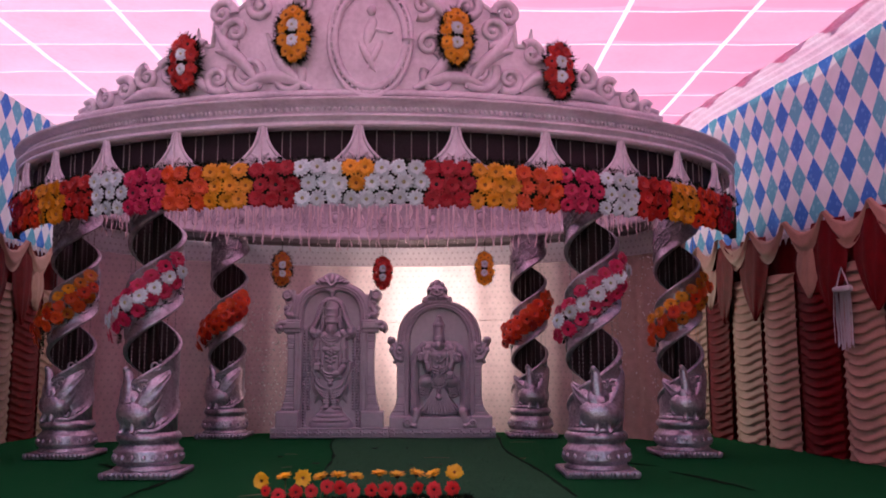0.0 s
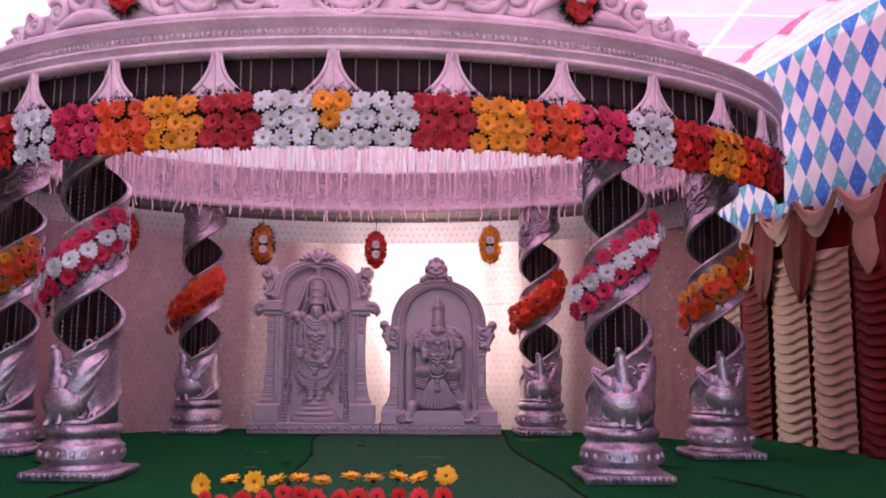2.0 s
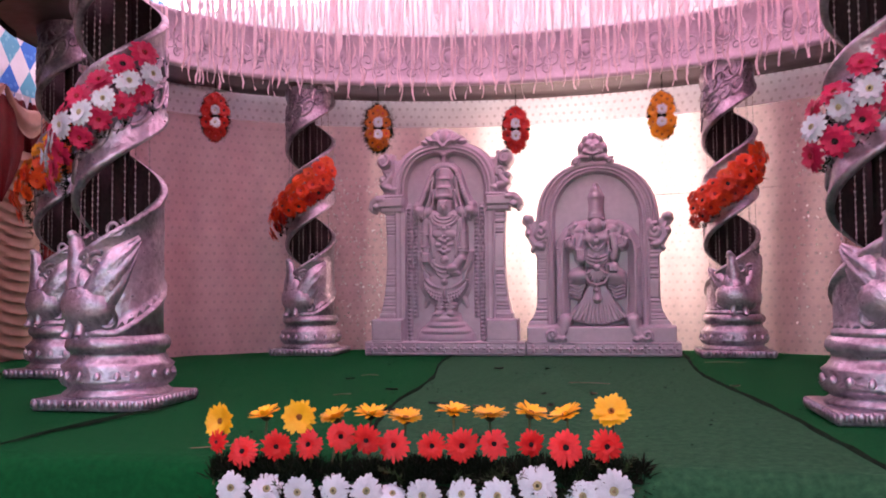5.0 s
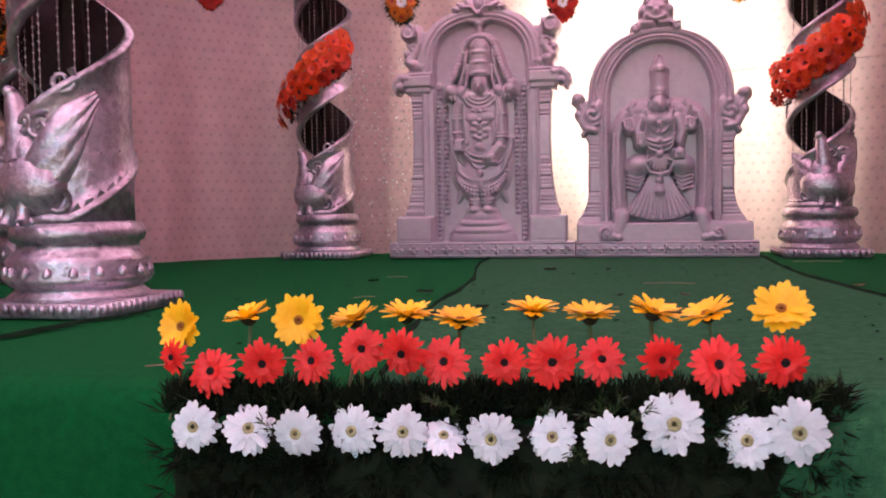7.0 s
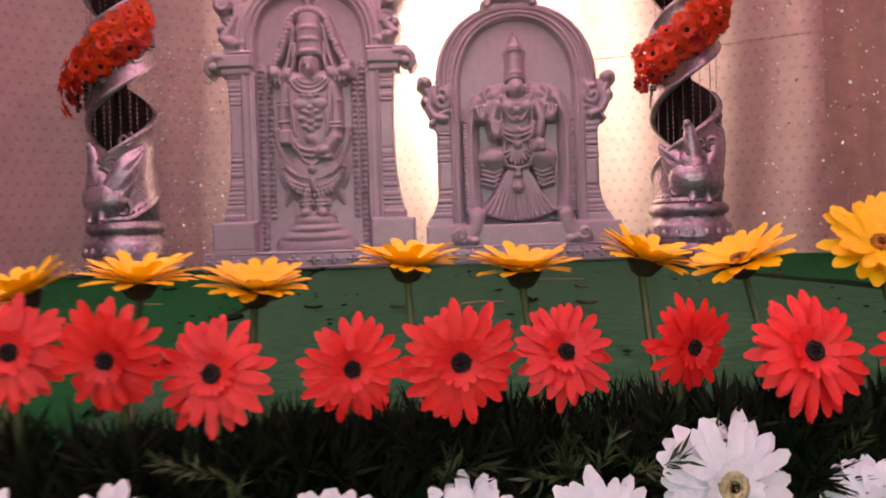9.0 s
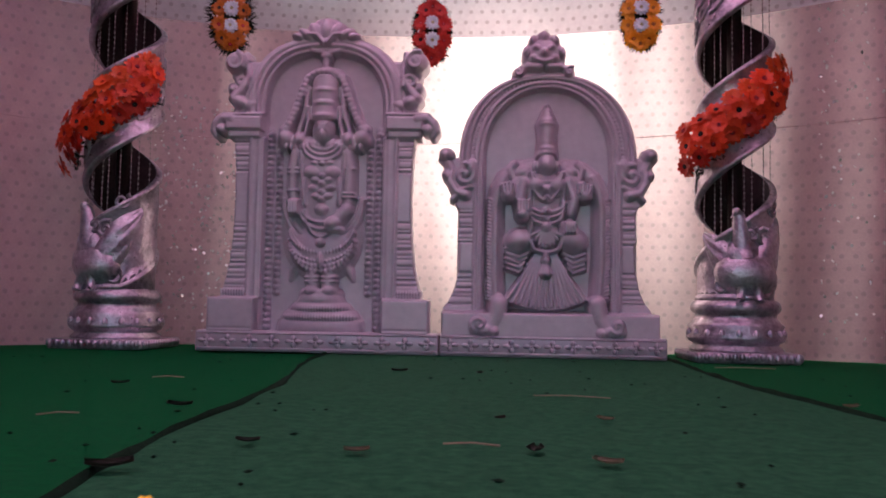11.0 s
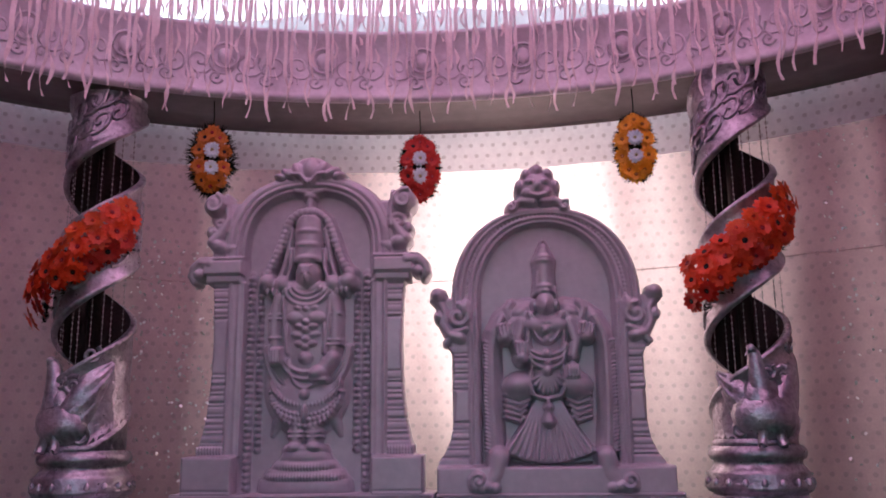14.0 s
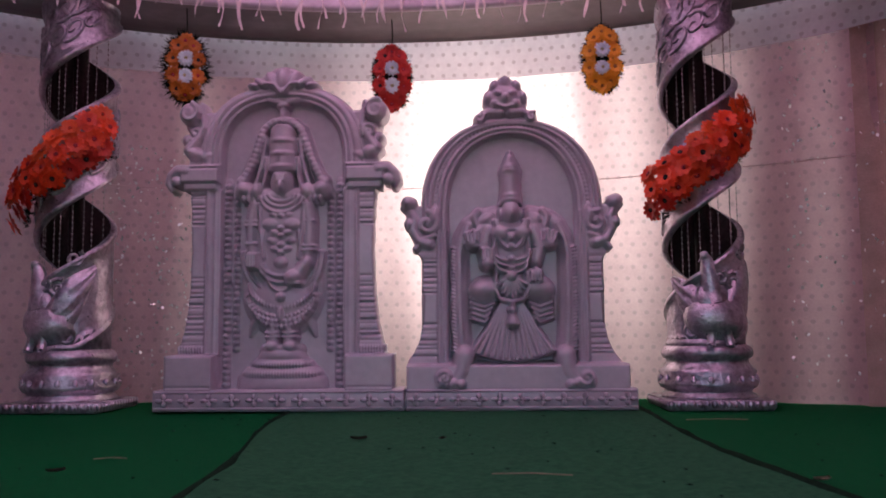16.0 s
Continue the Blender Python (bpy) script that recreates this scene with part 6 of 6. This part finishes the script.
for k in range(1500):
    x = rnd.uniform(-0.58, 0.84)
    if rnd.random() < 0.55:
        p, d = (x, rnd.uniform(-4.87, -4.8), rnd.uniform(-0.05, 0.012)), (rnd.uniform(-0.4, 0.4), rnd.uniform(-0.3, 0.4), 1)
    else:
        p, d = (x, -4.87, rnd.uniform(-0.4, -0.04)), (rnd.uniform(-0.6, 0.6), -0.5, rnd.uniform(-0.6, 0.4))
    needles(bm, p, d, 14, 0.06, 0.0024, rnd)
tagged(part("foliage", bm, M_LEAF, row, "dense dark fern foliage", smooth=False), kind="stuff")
bm = bmesh.new()
for k in range(26):
    x = rnd.uniform(0.1, 0.84) if k % 3 else rnd.uniform(-0.55, 0.84)
    p = Vector((x, rnd.uniform(-4.885, -4.85), rnd.uniform(-0.07, 0.0)))
    d = Vector((rnd.uniform(-0.7, 0.7), -0.25, rnd.uniform(-0.2, 0.8))).normalized()
    for j in range(7):
        needles(bm, p + d * 0.011 * j, d, 5, 0.026, 0.0018, rnd)
tagged(part("fern_sprig", bm, M_FERN, row, "fresh green fern sprigs", smooth=False), kind="stuff")

# ---- tent side drapes ----
def ruched(name, w, h, n, material, label, group):
    """A gathered panel: swags of cloth hung one below the other. Its own x runs along the wall, y out of it."""
    bm = bmesh.new()
    rows = []
    nv = n * 7
    for j in range(nv + 1):
        v = j / nv
        r = []
        for i in range(17):
            u = i / 16
            sag = 0.95 * (1 - (2 * u - 1) ** 2) + 0.12 * noise.noise((u * 3, v * 6, n))
            ph = (v * n - sag) % 1.0
            out = 0.05 * ph ** 1.6 * (0.35 + 0.65 * math.sin(math.pi * u)) + 0.045 * math.sin(math.pi * u)
            x = (u - 0.5) * w * (0.965 + 0.035 * math.cos(2 * math.pi * v * n + n))
            r.append((x, -out - 0.012, h * (1 - v) - 0.02 * ph))
        rows.append(r)
    quads(bm, rows)
    return tagged(part(name, bm, material), label, "drape", group)


def swag(w, h, material, label, lean=0.0):
    """A pointed drape that hangs from the rail."""
    bm = bmesh.new()
    rows = []
    for j in range(15):
        v = j / 14
        ww = w * (math.sin(math.pi * min(1.0, 0.32 + 0.68 * v)) ** 0.8 + 0.02)
        r = []
        for i in range(11):
            u = i / 10
            out = 0.05 * math.sin(math.pi * u) * (0.5 + 0.5 * math.sin(math.pi * v)) + 0.012 * math.sin(u * 19 + 3 * v)
            r.append(((u - 0.5) * ww + lean * v * v, -0.09 - out, -h * v))
        rows.append(r)
    quads(bm, rows)
    return tagged(part("pointed_swag", bm, material), label, "drape", "pointed swags")


def loop_swag(w, dip, material):
    bm = bmesh.new()
    rows = []
    for j in range(7):
        v = j / 6
        r = []
        for i in range(15):
            u = i / 14
            q = 1 - (2 * u - 1) ** 2
            r.append(((u - 0.5) * w, -0.1 - 0.045 * math.sin(math.pi * v) - 0.02 * math.sin(v * 14), -dip * q * (0.55 + 0.45 * v) - 0.13 * v * (0.4 + 0.6 * q)))
        rows.append(r)
    quads(bm, rows)
    return tagged(part("looped_swag", bm, material), "cream satin looped swag under the lozenge cloth", "drape", "looped swags")


def along(pts, d):
    """Place and heading at a distance along points of the plan."""
    for (x0, y0), (x1, y1) in zip(pts, pts[1:]):
        l = math.hypot(x1 - x0, y1 - y0)
        if d <= l:
            return x0 + (x1 - x0) * d / l, y0 + (y1 - y0) * d / l, math.atan2(y1 - y0, x1 - x0)
        d -= l
    return pts[-1][0], pts[-1][1], math.pi / 2


panel_c = ruched("ruched_drape", 0.66, 1.9, 19, M_CREAM, "cream satin drape gathered in close scallops", "ruched drapes")
panel_r = ruched("ruched_drape", 0.7, 2.3, 24, M_RED, "maroon satin drape gathered in close scallops", "ruched drapes")
sw_c = swag(0.4, 0.5, M_CREAM, "cream satin pointed swag on the drapes")
sw_r = swag(0.62, 0.95, M_RED, "maroon satin pointed swag between the drapes")
lp = loop_swag(0.68, 0.3, M_CREAM)
protos = (panel_c, panel_r, sw_c, sw_r, lp)
used = set()


def hang(src, m):
    if src in used:
        return copy_thing(src, m)
    used.add(src)
    src.matrix_basis = m
    return src


for pts, flip in ((RIGHT, False), (LEFT, True)):
    d, k = 0.35, 0
    while d < 8.8:
        q = k % 3
        w = 0.71
        x, y, a = along(pts, d + w / 2)
        deg = math.degrees(a) + (180 if flip else 0)
        hang(panel_r if q == 2 else panel_c, pose(x, y, 0.012, 0, 0, deg))
        if q == 2:
            hang(sw_c, pose(x, y, 2.1, 0, 0, deg))
        hang(lp, pose(x, y, 2.46, 0, 0, deg))
        if q != 1:
            x2, y2, a2 = along(pts, d + w)
            hang(sw_r, pose(x2, y2, 2.36, 0, 0, deg))
        d += w
        k += 1

# a pale fringe tassel hung on the drapes
tassel = thing("fringe_tassel", pose(4.5, -2.67, 1.05, 0, 0, -80), "grey-white fringe tassel hung from the drapes", "tassel")
bm = bmesh.new()
box(bm, -0.13, 0.13, -0.03, 0.03, 0.56, 0.62, 0.02)
tube(bm, [(-0.1, 0, 0.6), (0, 0, 0.8), (0.1, 0, 0.6)], 0.008, 6)
part("header", bm, M_PALE, tassel)
bm = bmesh.new()
rnd = random.Random(5)
for k in range(44):
    x, y = -0.125 + 0.25 * k / 43, rnd.uniform(-0.025, 0.025)
    tube(bm, [(x, y, 0.57), (x + rnd.uniform(-0.01, 0.01), y * 1.5, 0.3), (x * 0.9 + rnd.uniform(-0.015, 0.015), y * 1.6, rnd.uniform(0.0, 0.08))], 0.0035, 4)
tagged(part("fringe", bm, M_PALE, tassel), kind="stuff")

# ---- litter on the carpet ----
def straw(x, y, l, turn):
    bm = bmesh.new()
    tube(bm, [(-l / 2, 0, 0.004), (0, 0.004, 0.008), (l / 2, 0, 0.005)], 0.0022, 5)
    ob = part("straw", bm, M_STRAW)
    ob.matrix_basis = pose(x, y, 0.013, 0, 0, turn)
    tagged(ob, "dry broken straw lying on the carpet", "straw", "straws on the carpet")


for x, y, l, turn in ((0.59, -2.26, 0.25, -8), (-0.9, -1.9, 0.12, 4), (0.3, -3.3, 0.12, -6), (-0.75, -3.0, 0.1, 30), (1.6, -0.6, 0.3, -3), (-0.62, -4.6, 0.4, 25)):
    straw(x, y, l, turn)


def dry_leaf(x, y, l, turn, material, label):
    """A small curled scrap lying on the carpet."""
    bm = bmesh.new()
    rows = []
    for k in range(7):
        t = k / 6
        w = 0.32 * l * math.sin(math.pi * (0.08 + 0.84 * t)) ** 0.8
        rows.append([((t - 0.5) * l, w * q, 0.004 + 0.12 * l * q * q + 0.08 * l * (2 * t - 1) ** 2) for q in (-1, -0.5, 0, 0.5, 1)])
    vs = quads(bm, rows)
    r = bmesh.ops.solidify(bm, geom=bm.faces[:], thickness=0.0012)
    ob = part("dry_leaf", bm, material)
    ob.matrix_basis = pose(x, y, 0.015, 0, 0, turn)
    tagged(ob, label, "leaf", "leaf scraps on the carpet")


for x, y, l, turn, pale in ((-0.08, -1.36, 0.07, 10, 0), (0.27, -1.36, 0.05, 70, 0), (0.63, -2.84, 0.05, -40, 1), (0.56, -3.48, 0.06, -30, 1), (-0.16, -3.35, 0.05, 5, 0), (-0.31, -3.66, 0.08, 30, 0),
                            (-0.52, -2.78, 0.07, 0, 0), (0.08, -3.43, 0.05, 15, 1), (0.43, -3.36, 0.06, 80, 0), (1.43, -2.38, 0.06, 20, 1), (0.36, -2.87, 0.04, 45, 0), (-0.95, -2.2, 0.06, 35, 0)):
    dry_leaf(x, y, l, turn, M_STRAW if pale else M_CALYX, "pale dry leaf scrap on the green carpet" if pale else "dark wilted leaf scrap on the green carpet")
bm = bmesh.new()
rnd = random.Random(12)
for k in range(130):
    x, y = rnd.uniform(-2.2, 2.6), rnd.uniform(-4.4, -0.2)
    blob(bm, (x, y, 0.016), (rnd.uniform(0.004, 0.016), rnd.uniform(0.003, 0.009), 0.003), 5, Matrix.Rotation(rnd.uniform(0, 3), 3, "Z"))
tagged(part("carpet_crumbs", bm, M_SEAM, smooth=False), "dark crumbs and bits of leaf on the carpet", "litter", kind="stuff")
